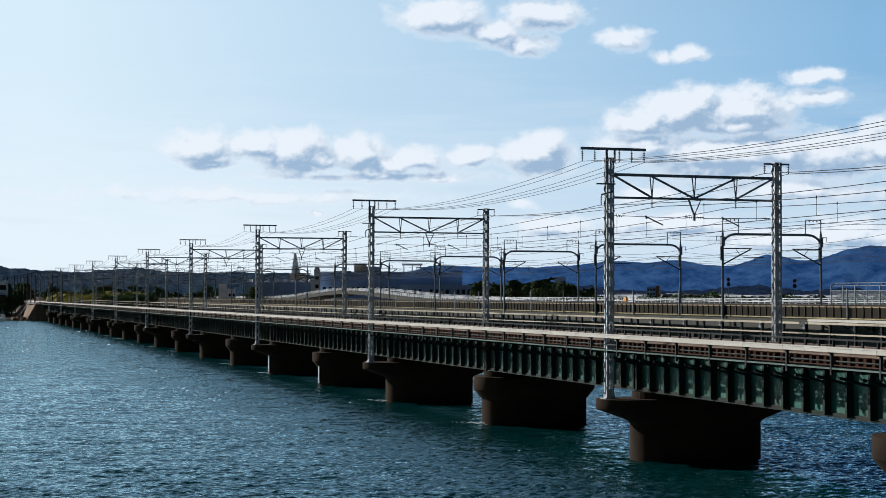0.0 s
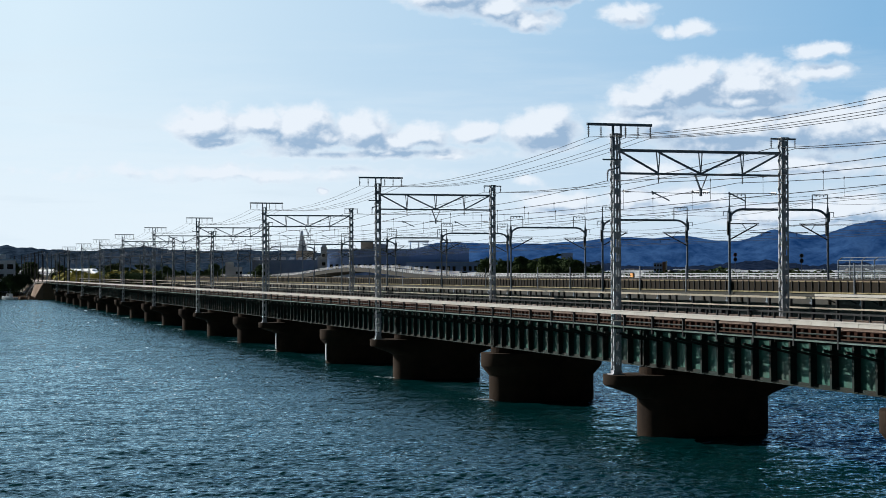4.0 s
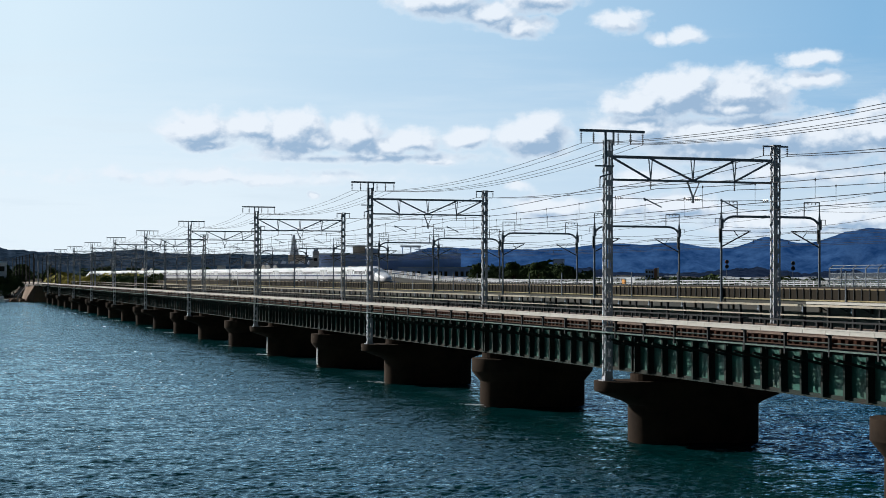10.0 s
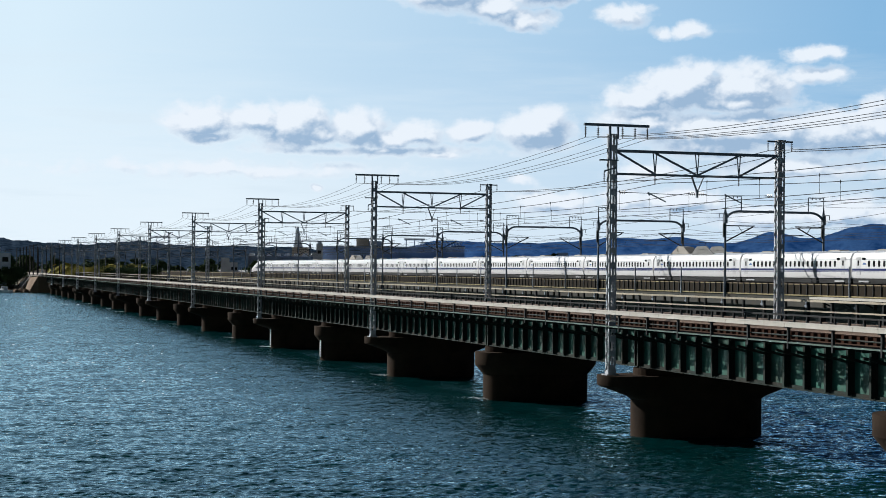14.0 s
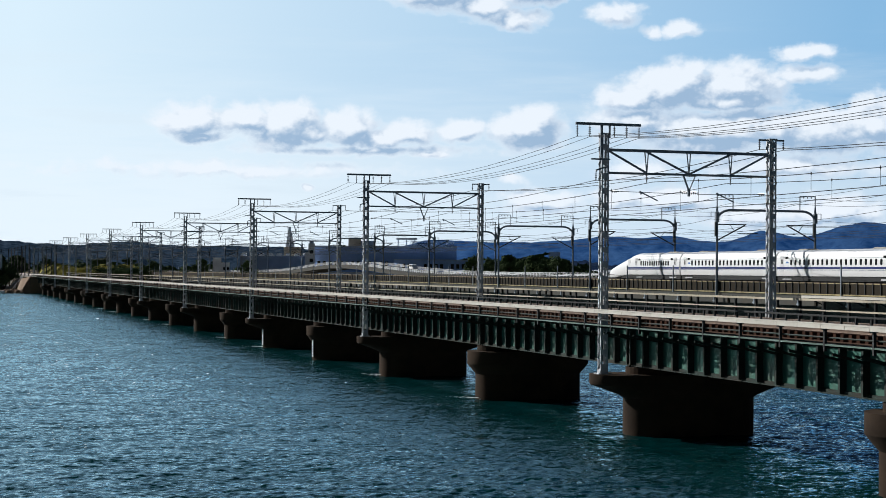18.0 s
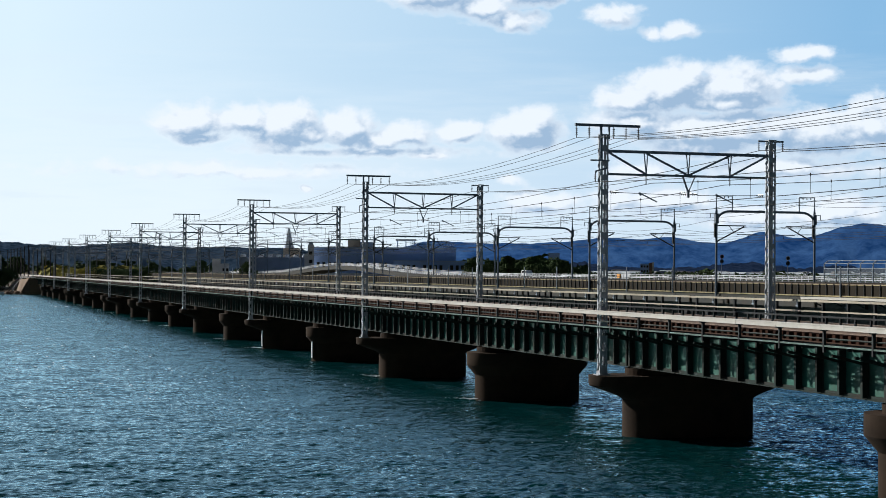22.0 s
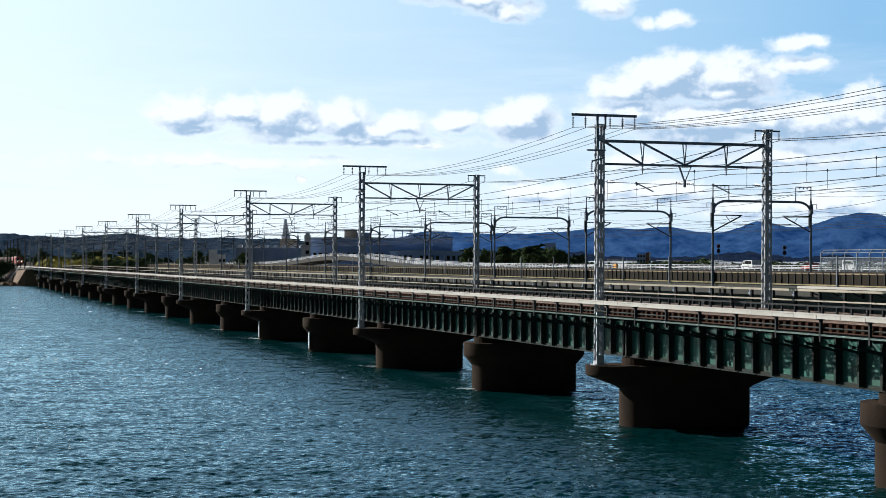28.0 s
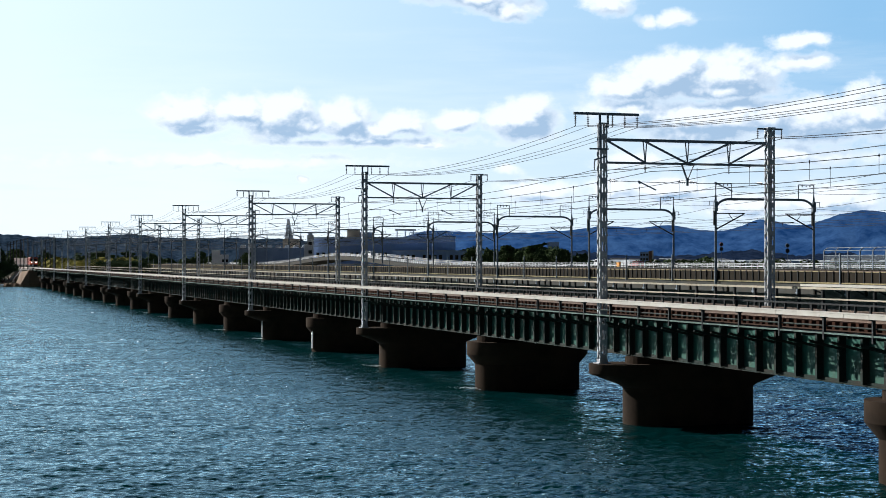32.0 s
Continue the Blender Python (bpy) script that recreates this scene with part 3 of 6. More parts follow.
SKY_SUNWARD, SKY_AWAY, SKY_LOW = (0.56, 0.67, 0.73), (0.205, 0.38, 0.56), (0.635, 0.705, 0.74)
SKY_LOW_AWAY = (0.46, 0.565, 0.65)
SKY_HIGH_SUNWARD, SKY_HIGH = (0.54, 0.70, 0.86), (0.025, 0.075, 0.18)
CLOUD_LIT, CLOUD_GREY = (0.67, 0.705, 0.735), (0.27, 0.375, 0.5)


def cloud_sheet():
    b = Build()
    azs = [-30 + 2 * i for i in range(46)]
    els = [-0.3] + list(range(1, 33)) + list(range(34, 66, 2))
    uvs = []
    for e in els:
        for a in azs:
            b.v.append(polar(a, 4700, 4700 * math.tan(radians(e))))
            uvs.append((a, e))
    w = len(azs)
    b.f = [(j * w + i, j * w + i + 1, (j + 1) * w + i + 1, (j + 1) * w + i) for j in range(len(els) - 1) for i in range(w - 1)]
    ob = thing("backdrop_clouds", "white and grey-blue cumulus clouds drifting in a pale blue sky", "clouds", kind="structure", build=b, mat=cloud_material())
    layer = ob.data.uv_layers.new(name="degrees")
    for lp in ob.data.loops:
        layer.data[lp.index].uv = uvs[lp.vertex_index]
    return ob


clouds = cloud_sheet()

# ---- the near railway bridge ----
SPAN, PIER0 = 22.3, 72.5
TRACKS = (32.7, 36.5)
MID = 34.6
BRIDGE_PIERS = [PIER0 + SPAN * k for k in range(-2, 20)]
Y_NEAR, Y_FAR = BRIDGE_PIERS[0] - SPAN, BRIDGE_PIERS[-1] + SPAN


def capsule(x0, x1, half, y=0.0, n=14):
    """An outline with round ends, long across the bridge."""
    pts = [(x1 - half + half * math.cos(a), y + half * math.sin(a)) for a in [-math.pi / 2 + math.pi * i / n for i in range(n + 1)]]
    return pts + [(x0 + half + half * math.cos(a), y + half * math.sin(a)) for a in [math.pi / 2 + math.pi * i / n for i in range(n + 1)]]


def bridge_pier(wide):
    """A round-ended concrete pier with a flared cap; the wide ones carry the gantry posts on cantilevered ends."""
    p = thing("bridge_pier", "dark brown weathered concrete pier, its shade painted in, with flared cap standing in water" if not wide else
              "dark brown concrete pier with cantilevered cap ends carrying gantry posts", "pier", "piers of the railway bridge")
    x0, x1 = 31.36 - MID, 37.9 - MID
    b = Build()
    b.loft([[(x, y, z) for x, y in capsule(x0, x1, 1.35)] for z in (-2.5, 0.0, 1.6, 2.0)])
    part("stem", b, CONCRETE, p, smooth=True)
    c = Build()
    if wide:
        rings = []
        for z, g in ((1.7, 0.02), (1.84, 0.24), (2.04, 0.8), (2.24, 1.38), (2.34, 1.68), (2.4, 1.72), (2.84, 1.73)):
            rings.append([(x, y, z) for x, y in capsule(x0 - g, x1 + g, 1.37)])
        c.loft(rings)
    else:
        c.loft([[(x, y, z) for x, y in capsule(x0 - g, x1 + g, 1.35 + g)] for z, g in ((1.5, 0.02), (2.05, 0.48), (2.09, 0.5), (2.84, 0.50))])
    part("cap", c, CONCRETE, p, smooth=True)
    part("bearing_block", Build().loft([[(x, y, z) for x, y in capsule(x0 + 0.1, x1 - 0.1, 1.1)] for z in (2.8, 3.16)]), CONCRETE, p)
    return p


def girder_span():
    """One plate-girder span with two tracks: webs, flanges, stiffeners, walkway brackets."""
    g = thing("girder_span", "dark green riveted steel plate girder span with walkway brackets", "bridge span", "spans of the railway bridge")
    half = SPAN / 2 - 0.12
    panels = 14
    stiff = Build().box(-0.02, 0.02, -0.05, 0.05, 0, 1.76)
    stiff.box(-0.27, 0.0, -0.014, 0.014, 0.0, 1.76)
    stiff.box(-0.29, -0.27, -0.07, 0.07, 0.0, 1.76)
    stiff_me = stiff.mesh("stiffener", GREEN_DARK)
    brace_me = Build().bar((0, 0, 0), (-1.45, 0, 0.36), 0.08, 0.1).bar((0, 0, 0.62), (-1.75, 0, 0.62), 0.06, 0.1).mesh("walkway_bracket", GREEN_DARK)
    for i, x in enumerate((-2.8, -1.0, 1.0, 2.8)):
        b = Build().box(x - 0.012, x + 0.012, -half, half, 3.24, 5.05)
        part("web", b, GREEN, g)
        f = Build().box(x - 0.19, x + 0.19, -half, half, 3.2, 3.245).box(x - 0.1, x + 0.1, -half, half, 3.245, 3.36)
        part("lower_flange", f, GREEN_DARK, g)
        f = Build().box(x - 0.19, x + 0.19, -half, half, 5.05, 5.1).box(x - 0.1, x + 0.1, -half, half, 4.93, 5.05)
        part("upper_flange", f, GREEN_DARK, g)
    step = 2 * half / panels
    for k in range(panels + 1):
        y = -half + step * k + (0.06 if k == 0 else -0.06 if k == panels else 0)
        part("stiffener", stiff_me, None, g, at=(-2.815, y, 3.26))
        part("walkway_bracket", brace_me, None, g, at=(-2.83, y, 4.42))
        if k % 2 == 0:
            for x in (-2.78, 1.02):
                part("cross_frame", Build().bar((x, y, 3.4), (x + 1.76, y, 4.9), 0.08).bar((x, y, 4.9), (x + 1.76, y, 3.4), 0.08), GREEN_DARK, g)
    return g


def walkway_span():
    """The side walkway of one span with its railing, which carries the concrete cable trough."""
    w = thing("walkway", "steel side walkway with dark railing carrying a pale concrete cable trough", "walkway", "walkways along the bridge")
    h = SPAN / 2
    for x0, x1 in ((-4.58, -4.42), (-3.16, -3.02)):
        part("plank", Build().box(x0, x1, -h, h, 5.11, 5.15), PLANK, w, "brown weathered plank")
    slats = Build()
    for k in range(56):
        y = -h + SPAN / 56 * (k + 0.5)
        slats.box(-4.6, -3.0, y - 0.022, y + 0.022, 5.06, 5.1)
    tagged(part("grating", slats, DARK_STEEL, w), kind="stuff")
    part("edge_angle", Build().box(-4.68, -4.62, -h, h, 5.1, 5.16), GREEN_PALE, w, "pale green edge angle")
    part("kerb_pipe", Build().tube([(-4.55, -h, 5.38), (-4.55, h, 5.38)], 0.035, 6), GREEN_DARK, w)
    post_me = Build().box(-0.05, 0.05, -0.05, 0.05, -0.25, 0.56).box(-0.14, 0.1, -0.07, 0.07, 0.5, 0.55).mesh("post", DARK_STEEL)
    step = SPAN / 7
    for k in range(7):
        part("post", post_me, None, w, at=(-4.64, -h + step * (k + 0.5), 5.15))
    tr_me = Build().box(-0.14, 0.14, -step / 4 + 0.012, step / 4 - 0.012, 0.0, 0.14).box(-0.155, 0.155, -step / 4 + 0.006, step / 4 - 0.006, 0.14, 0.18).mesh("trough_block", TROUGH)
    for k in range(14):
        part("trough_block", tr_me, None, w, at=(-4.68, -h + step * (k / 2 + 0.25), 5.70))
    return w


def far_railing_span():
    r = thing("railing", "dark posts with two beige pipe rails on the bridge edge", "railing", "railings along the bridge")
    h = SPAN / 2
    part("upper_rail", Build().box(5.22, 5.32, -h, h, 6.33, 6.43), BEIGE, r, "beige top rail")
    part("lower_rail", Build().box(5.22, 5.3, -h, h, 5.86, 5.93), BEIGE, r, "beige lower rail")
    part("ledge", Build().box(4.3, 5.4, -h, h, 5.1, 5.2), DARK_STEEL, r)
    me = Build().box(5.28, 5.4, -0.06, 0.06, 5.15, 6.42).mesh("post", DARK_STEEL)
    for k in range(10):
        part("post", me, None, r, at=(0, -h + SPAN / 10 * (k + 0.5), 0))
    return r


def middle_guard():
    r = thing("guard_railing", "low dark steel guard railing between the tracks", "railing", "guard railings between the tracks")
    h = SPAN / 2
    part("top_bar", Build().box(-0.05, 0.05, -h, h, 5.88, 5.95), DARK_STEEL, r)
    part("kick_plank", Build().box(-0.3, 0.3, -h, h, 5.42, 5.5), DARK_STEEL, r)
    me = Build().box(-0.04, 0.04, -0.04, 0.04, 5.42, 5.9).mesh("stanchion", DARK_STEEL)
    for k in range(20):
        part("stanchion", me, None, r, at=(0, -h + SPAN / 20 * (k + 0.5), 0))
    return r


def track_span(near):
    t = thing("railway_track", "rusty rails on dark brown wooden bridge sleepers", "railway track", "tracks on the bridge")
    h = SPAN / 2
    for dx in (-0.5665, 0.5665):
        b = Build().box(dx - 0.033, dx + 0.033, -h, h, 5.53, 5.57).box(dx - 0.01, dx + 0.01, -h, h, 5.45, 5.53).box(dx - 0.06, dx + 0.06, -h, h, 5.43, 5.45)
        part("rail", b, RAIL, t)
        part("guard_rail", Build().box(dx * 0.62 - 0.05, dx * 0.62 + 0.05, -h, h, 5.43, 5.52), RAIL, t)
    n = 40
    if near:
        me = Build().box(-1.2, 1.2, -0.105, 0.105, 5.12, 5.43).mesh("sleeper", SLEEPER)
        for k in range(n):
            part("sleeper", me, None, t, at=(random.uniform(-0.03, 0.03), -h + SPAN / n * (k + 0.5), 0))
    else:
        b = Build()
        for k in range(n):
            y, d = -h + SPAN / n * (k + 0.5), random.uniform(-0.03, 0.03)
            b.box(-1.2 + d, 1.2 + d, y - 0.105, y + 0.105, 5.12, 5.43)
        tagged(part("sleeper_bed", b, SLEEPER, t), kind="stuff")
    return t


pier_wide, pier_plain = bridge_pier(True), bridge_pier(False)
for k, y in enumerate(BRIDGE_PIERS):
    src = pier_wide if (k % 2 == 0) else pier_plain
    if k < 2:
        src.matrix_basis = Matrix.Translation((MID, y, 0))
    else:
        copy_thing(src, Matrix.Translation((MID, y, 0)))
span0, walk0, rail0, guard0 = girder_span(), walkway_span(), far_railing_span(), middle_guard()
track_near, track_far = track_span(True), track_span(False)
for k in range(len(BRIDGE_PIERS) + 1):
    y = Y_NEAR + SPAN * (k + 0.5)
    m = Matrix.Translation((MID, y, 0))
    for src in (span0, walk0, rail0) + ((guard0,) if y < 260 else ()):
        if k == 0:
            src.matrix_basis = m
        else:
            copy_thing(src, m)
    for x in TRACKS:
        src = track_near if (x == TRACKS[0] and 25 < y < 180) else track_far
        if src.matrix_basis.translation.length < 1:
            src.matrix_basis = Matrix.Translation((x, y, 0))
        else:
            copy_thing(src, Matrix.Translation((x, y, 0)))

# ---- gantries and wires of the near line ----
GANTRY_STEP, GANTRY_N = 44.6, range(-1, 11)
POST_GAP = 8.755
ARM_X = (-1.35, -0.72, 0.52, 1.15, 1.78)


def insulator_mesh(name, length, discs=4, r=0.075):
    pts, rad = [], []
    for i in range(discs):
        z = -length * (0.15 + 0.7 * i / discs)
        pts += [(0, 0, z), (0, 0, z - length * 0.05), (0, 0, z - length * 0.1)]
        rad += [0.02, r, 0.02]
    return Build().tube([(0, 0, 0)] + pts + [(0, 0, -length)], [0.015] + rad + [0.03], 8).mesh(name, PORCELAIN)


def leg(z0, z1, w, sx, sy):
    """One corner leg: an L-shaped steel angle."""
    h = w / 2
    x, y, i, t = sx * h, sy * h, 0.09, 0.014
    ring = [(x, y), (x - sx * i, y), (x - sx * i, y - sy * t), (x - sx * t, y - sy * t), (x - sx * t, y - sy * i), (x, y - sy * i)]
    return Build().prism(ring if sx * sy < 0 else ring[::-1], z0, z1)


def lacing(z0, z1, w, face):
    b, h = Build(), w / 2
    n = int((z1 - z0) / 0.34)
    for i in range(n):
        a, c = z0 + (z1 - z0) * i / n, z0 + (z1 - z0) * (i + 1) / n
        s = 1 if i % 2 else -1
        if face[0]:
            b.bar((face[0] * (h + 0.006), -s * (h - 0.03), a), (face[0] * (h + 0.006), s * (h - 0.03), c), 0.012, 0.06, up=(1, 0, 0))
        elif i % 2 == 0:
            b.box(-h + 0.02, h - 0.02, face[1] * (h + 0.006) - 0.005, face[1] * (h + 0.006) + 0.005, a, a + 0.26)
    return b


def lattice_post(name, z0, z1, parent, x):
    w = 0.37
    post = part(name, Build().box(-0.2, 0.2, -0.2, 0.2, z0 + 0.05, z0 + 0.22), STEEL, parent, at=(x, 0, 0))
    for sx in (-1, 1):
        for sy in (-1, 1):
            part("leg", leg(z0 + 0.1, z1, w, sx, sy), STEEL, post)
    for face in ((-1, 0), (1, 0), (0, -1), (0, 1)):
        tagged(part("lacing", lacing(z0 + 0.2, z1 - 0.05, w, face), STEEL, post), kind="stuff")
    part("foot_plate", Build().box(-0.32, 0.32, -0.32, 0.32, z0, z0 + 0.05), STEEL, post)
    part("cap_plate", Build().box(-0.21, 0.21, -0.21, 0.21, z1, z1 + 0.04), STEEL, post)
    return post


def gantry():
    g = thing("catenary_gantry", "grey lattice steel gantry with truss beam and insulators over two tracks", "gantry", "gantries along the bridge")
    left = lattice_post("left_post", 2.84, 14.1, g, 0)
    right = lattice_post("right_post", 5.2, 14.09, g, POST_GAP)
    ins, ins_s = insulator_mesh("insulator", 0.55), insulator_mesh("insulator", 0.42, 3)
    part("top_arm", Build().box(ARM_X[0] - 0.08, ARM_X[-1] + 0.08, -0.06, 0.06, 14.50, 14.62), PIPE_GREY, g)
    part("arm_upright", Build().box(-0.27, -0.17, -0.28, -0.21, 13.0, 14.5), PIPE_GREY, g)
    part("arm_upright", Build().box(0.14, 0.22, -0.28, -0.21, 13.9, 14.5), PIPE_GREY, g)
    for x in ARM_X:
        part("insulator", ins, None, g, at=(x, 0, 14.5))
    top, bot = 13.36, 12.28
    part("upper_chord", Build().box(0.2, POST_GAP - 0.2, -0.08, 0.08, top - 0.065, top + 0.065), PIPE_GREY, g)
    part("lower_chord", Build().box(0.2, POST_GAP - 0.2, -0.06, 0.06, bot - 0.05, bot + 0.05), PIPE_GREY, g)
    q = POST_GAP / 4
    for a, c in (((0.25, top), (q, bot)), ((q, top), (2 * q, bot)), ((3 * q, top), (2 * q, bot)), ((POST_GAP - 0.25, top), (3 * q, bot))):
        part("diagonal", Build().bar((a[0], 0, a[1] - 0.05), (c[0], 0, c[1] + 0.03), 0.07, 0.09), PIPE_GREY, g)
    for i in (1, 2, 3):
        part("hanger", Build().bar((i * q - 0.11, 0, top), (i * q, 0, bot), 0.04, 0.05).bar((i * q + 0.08, 0, top), (i * q, 0, bot), 0.04, 0.05), PIPE_GREY, g)
    part("drop_bracket", Build().bar((2 * q - 0.3, 0, bot), (2 * q, 0, 11.5), 0.07).bar((2 * q + 0.35, 0, bot), (2 * q, 0, 11.5), 0.05).box(2 * q - 0.05, 2 * q + 0.05, -0.05, 0.05, 11.25, 11.62), PIPE_GREY, g)
    for x, s in ((2 * q + 0.06, -1), (2 * q - 0.06, 1), (0.35, -1), (POST_GAP - 0.35, 1)):
        part("insulator", ins_s, None, g, at=Matrix.Translation((x, 0, 11.42)) @ Matrix.Rotation(radians(90 * s), 4, "Y"))
    part("span_wire", Build().tube([(0.75, 0, 11.42), (2 * q - 0.45, 0, 11.36)], 0.014, 5), WIRE, g)
    part("span_wire", Build().tube([(2 * q + 0.45, 0, 11.36), (POST_GAP - 0.75, 0, 11.42)], 0.014, 5), WIRE, g)
    for x in (1.9, 5.9):
        part("steady_arm", Build().bar((x, 0, 11.4), (x + 0.85, 0, 11.02), 0.05).bar((x - 0.05, 0, 11.45), (x + 0.02, 0, 11.3), 0.07), PIPE_GREY, g)
    for x in (q, 3 * q):
        part("insulator", ins_s, None, g, at=(x, 0, bot))
    for s in (-1, 1):
        part("side_arm", Build().box(*sorted((POST_GAP + s * 0.15, POST_GAP + s * 0.68)), -0.04, 0.04, 14.02, 14.1), PIPE_GREY, g)
        part("insulator", ins_s, None, g, at=(POST_GAP + s * 0.64, 0, 14.02))
    part("side_arm", Build().box(-0.75, 0.2, -0.3, -0.22, 12.86, 12.93), PIPE_GREY, g)
    part("side_bracket", Build().bar((0.1, -0.25, 12.55), (-0.5, -0.25, 12.38), 0.07).bar((-0.46, -0.25, 12.4), (-0.5, -0.25, 12.3), 0.06), PIPE_GREY, g)
    part("insulator", ins_s, None, g, at=(-0.5, -0.25, 12.32))
    return g


g0 = gantry()
for i, n in enumerate(GANTRY_N):
    m = Matrix.Translation((30.21, PIER0 + GANTRY_STEP * n, 0))
    if i == 0:
        g0.matrix_basis = m
    else:
        copy_thing(g0, m)


def wire_run(name, label, x, z, sag, r, y0, y1, step, group="wires of the railway"):
    """One wire that hangs from support to support."""
    pts = []
    for k in range(int(round((y1 - y0) / step))):
        pts += [(0, y0 + step * (k + u), z - sag * 4 * u * (1 - u)) for u in [i / 10 for i in range(10)]]
    b = Build().tube(pts + [(0, y1, z)], r, 5)
    return thing(name, label, "wire", group, build=b, mat=WIRE, at=(x, 0, 0), smooth=True)


W0, W1 = PIER0 + GANTRY_STEP * GANTRY_N[0], PIER0 + GANTRY_STEP * GANTRY_N[-1]
for x in ARM_X:
    wire_run("feeder_wire", "dark feeder wire sagging between gantries", 30.21 + x, 13.95, 0.75, 0.012, W0, W1, GANTRY_STEP)
for s in (-1, 1):
    wire_run("feeder_wire", "thick dark feeder wire sagging between gantries", 30.21 + POST_GAP + s * 0.64, 13.6, 0.6, 0.017, W0, W1, GANTRY_STEP)
wire_run("side_wire", "thin dark wire beside the gantry posts", 29.71, 11.9, 0.5, 0.014, W0, W1, GANTRY_STEP)
for x in TRACKS:
    wire_run("messenger_wire", "messenger wire of the overhead line", x, 11.9, 0.45, 0.016, W0, W1, GANTRY_STEP)
    wire_run("contact_wire", "contact wire over the track", x, 10.8, 0.02, 0.016, W0, W1, GANTRY_STEP)
    for n in range(GANTRY_N[0], GANTRY_N[-1]):
        d = thing("dropper_set", "thin dropper wires of the overhead line", "wire", "droppers of the railway", at=(x, PIER0 + GANTRY_STEP * n, 0))
        for i in range(1, 9):
            u = i / 9
            z = 11.9 - 0.45 * 4 * u * (1 - u)
            part("dropper", Build().bar((0, GANTRY_STEP * u, 10.8), (0, GANTRY_STEP * u, z), 0.012).tube([(0, GANTRY_STEP * u, z - 0.07), (0, GANTRY_STEP * u, z), (0, GANTRY_STEP * u, z + 0.07)], [0.012, 0.035, 0.012], 6), WIRE, d)

# ---- the high-speed viaduct ----
VX, BEND, RADIUS = 92.35, 305.0, 3500.0


def on_line(s, off=0.0):
    """Place and heading on the high-speed line, s metres along it and off metres aside; it bends away past BEND."""
    if s <= BEND:
        return Vector((VX + off, s, 0)), 0.0
    a = (s - BEND) / RADIUS
    return Vector((VX - RADIUS + (RADIUS + off) * math.cos(a), BEND + (RADIUS + off) * math.sin(a), 0)), a


def strip(b, profile, s0, s1, step):
    """Sweeps a closed profile of (off, z) along the line."""
    rings = []
    n = max(1, int(round((s1 - s0) / step)))
    for i in range(n + 1):
        s = s0 + (s1 - s0) * i / n
        rings.append([on_line(s, o)[0] + Vector((0, 0, z)) for o, z in profile])
    return b.loft(rings)


def rect(o0, o1, z0, z1):
    return [(o0, z0), (o0, z1), (o1, z1), (o1, z0)]


V0, V1 = -1200.0, 1500.0
viaduct = thing("viaduct", "grey concrete high-speed railway viaduct with brown parapet", "viaduct", kind="structure")
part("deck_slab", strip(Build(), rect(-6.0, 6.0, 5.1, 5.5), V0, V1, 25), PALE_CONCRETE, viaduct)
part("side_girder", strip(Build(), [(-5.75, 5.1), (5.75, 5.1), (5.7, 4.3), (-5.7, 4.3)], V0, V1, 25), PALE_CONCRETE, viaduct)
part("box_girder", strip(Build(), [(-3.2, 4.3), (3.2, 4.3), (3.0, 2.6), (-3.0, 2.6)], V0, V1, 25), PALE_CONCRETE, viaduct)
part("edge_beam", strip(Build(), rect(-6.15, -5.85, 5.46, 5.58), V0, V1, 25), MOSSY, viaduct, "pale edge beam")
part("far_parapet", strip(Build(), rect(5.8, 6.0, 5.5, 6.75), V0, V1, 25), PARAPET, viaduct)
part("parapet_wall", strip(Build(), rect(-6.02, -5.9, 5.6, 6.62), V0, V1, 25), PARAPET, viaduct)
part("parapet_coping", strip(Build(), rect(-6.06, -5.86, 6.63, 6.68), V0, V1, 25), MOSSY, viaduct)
for o in (-2.15, 2.15):
    part("slab_track", strip(Build(), rect(o - 1.4, o + 1.4, 5.5, 6.54), V0, V1, 25), PALE_CONCRETE, viaduct)
    for d in (-0.7175, 0.7175):
        part("rail", strip(Build(), rect(o + d - 0.035, o + d + 0.035, 6.54, 6.68), V0, V1, 25), RAIL, viaduct)
rib_me = Build().box(-0.08, 0.06, -0.045, 0.045, 5.55, 6.72).mesh("rib", DARK_STEEL)
for k in range(240):
    p, a = on_line(136 + 1.42 * k, -6.05)
    part("rib", rib_me, None, viaduct, at=Matrix.Translation(p) @ Matrix.Rotation(a, 4, "Z"))
vp_me = Build().box(-2.9, 2.9, -1.3, 1.3, -2.5, 2.6).mesh("viaduct_pier", PALE_CONCRETE)
for k in range(-8, 14):
    p, a = on_line(172 + 39 * k + 19.5)
    part("viaduct_pier", vp_me, None, viaduct, at=Matrix.Translation(p) @ Matrix.Rotation(a, 4, "Z"))


PORTAL0, PORTAL_STEP = 172.9, 38.25


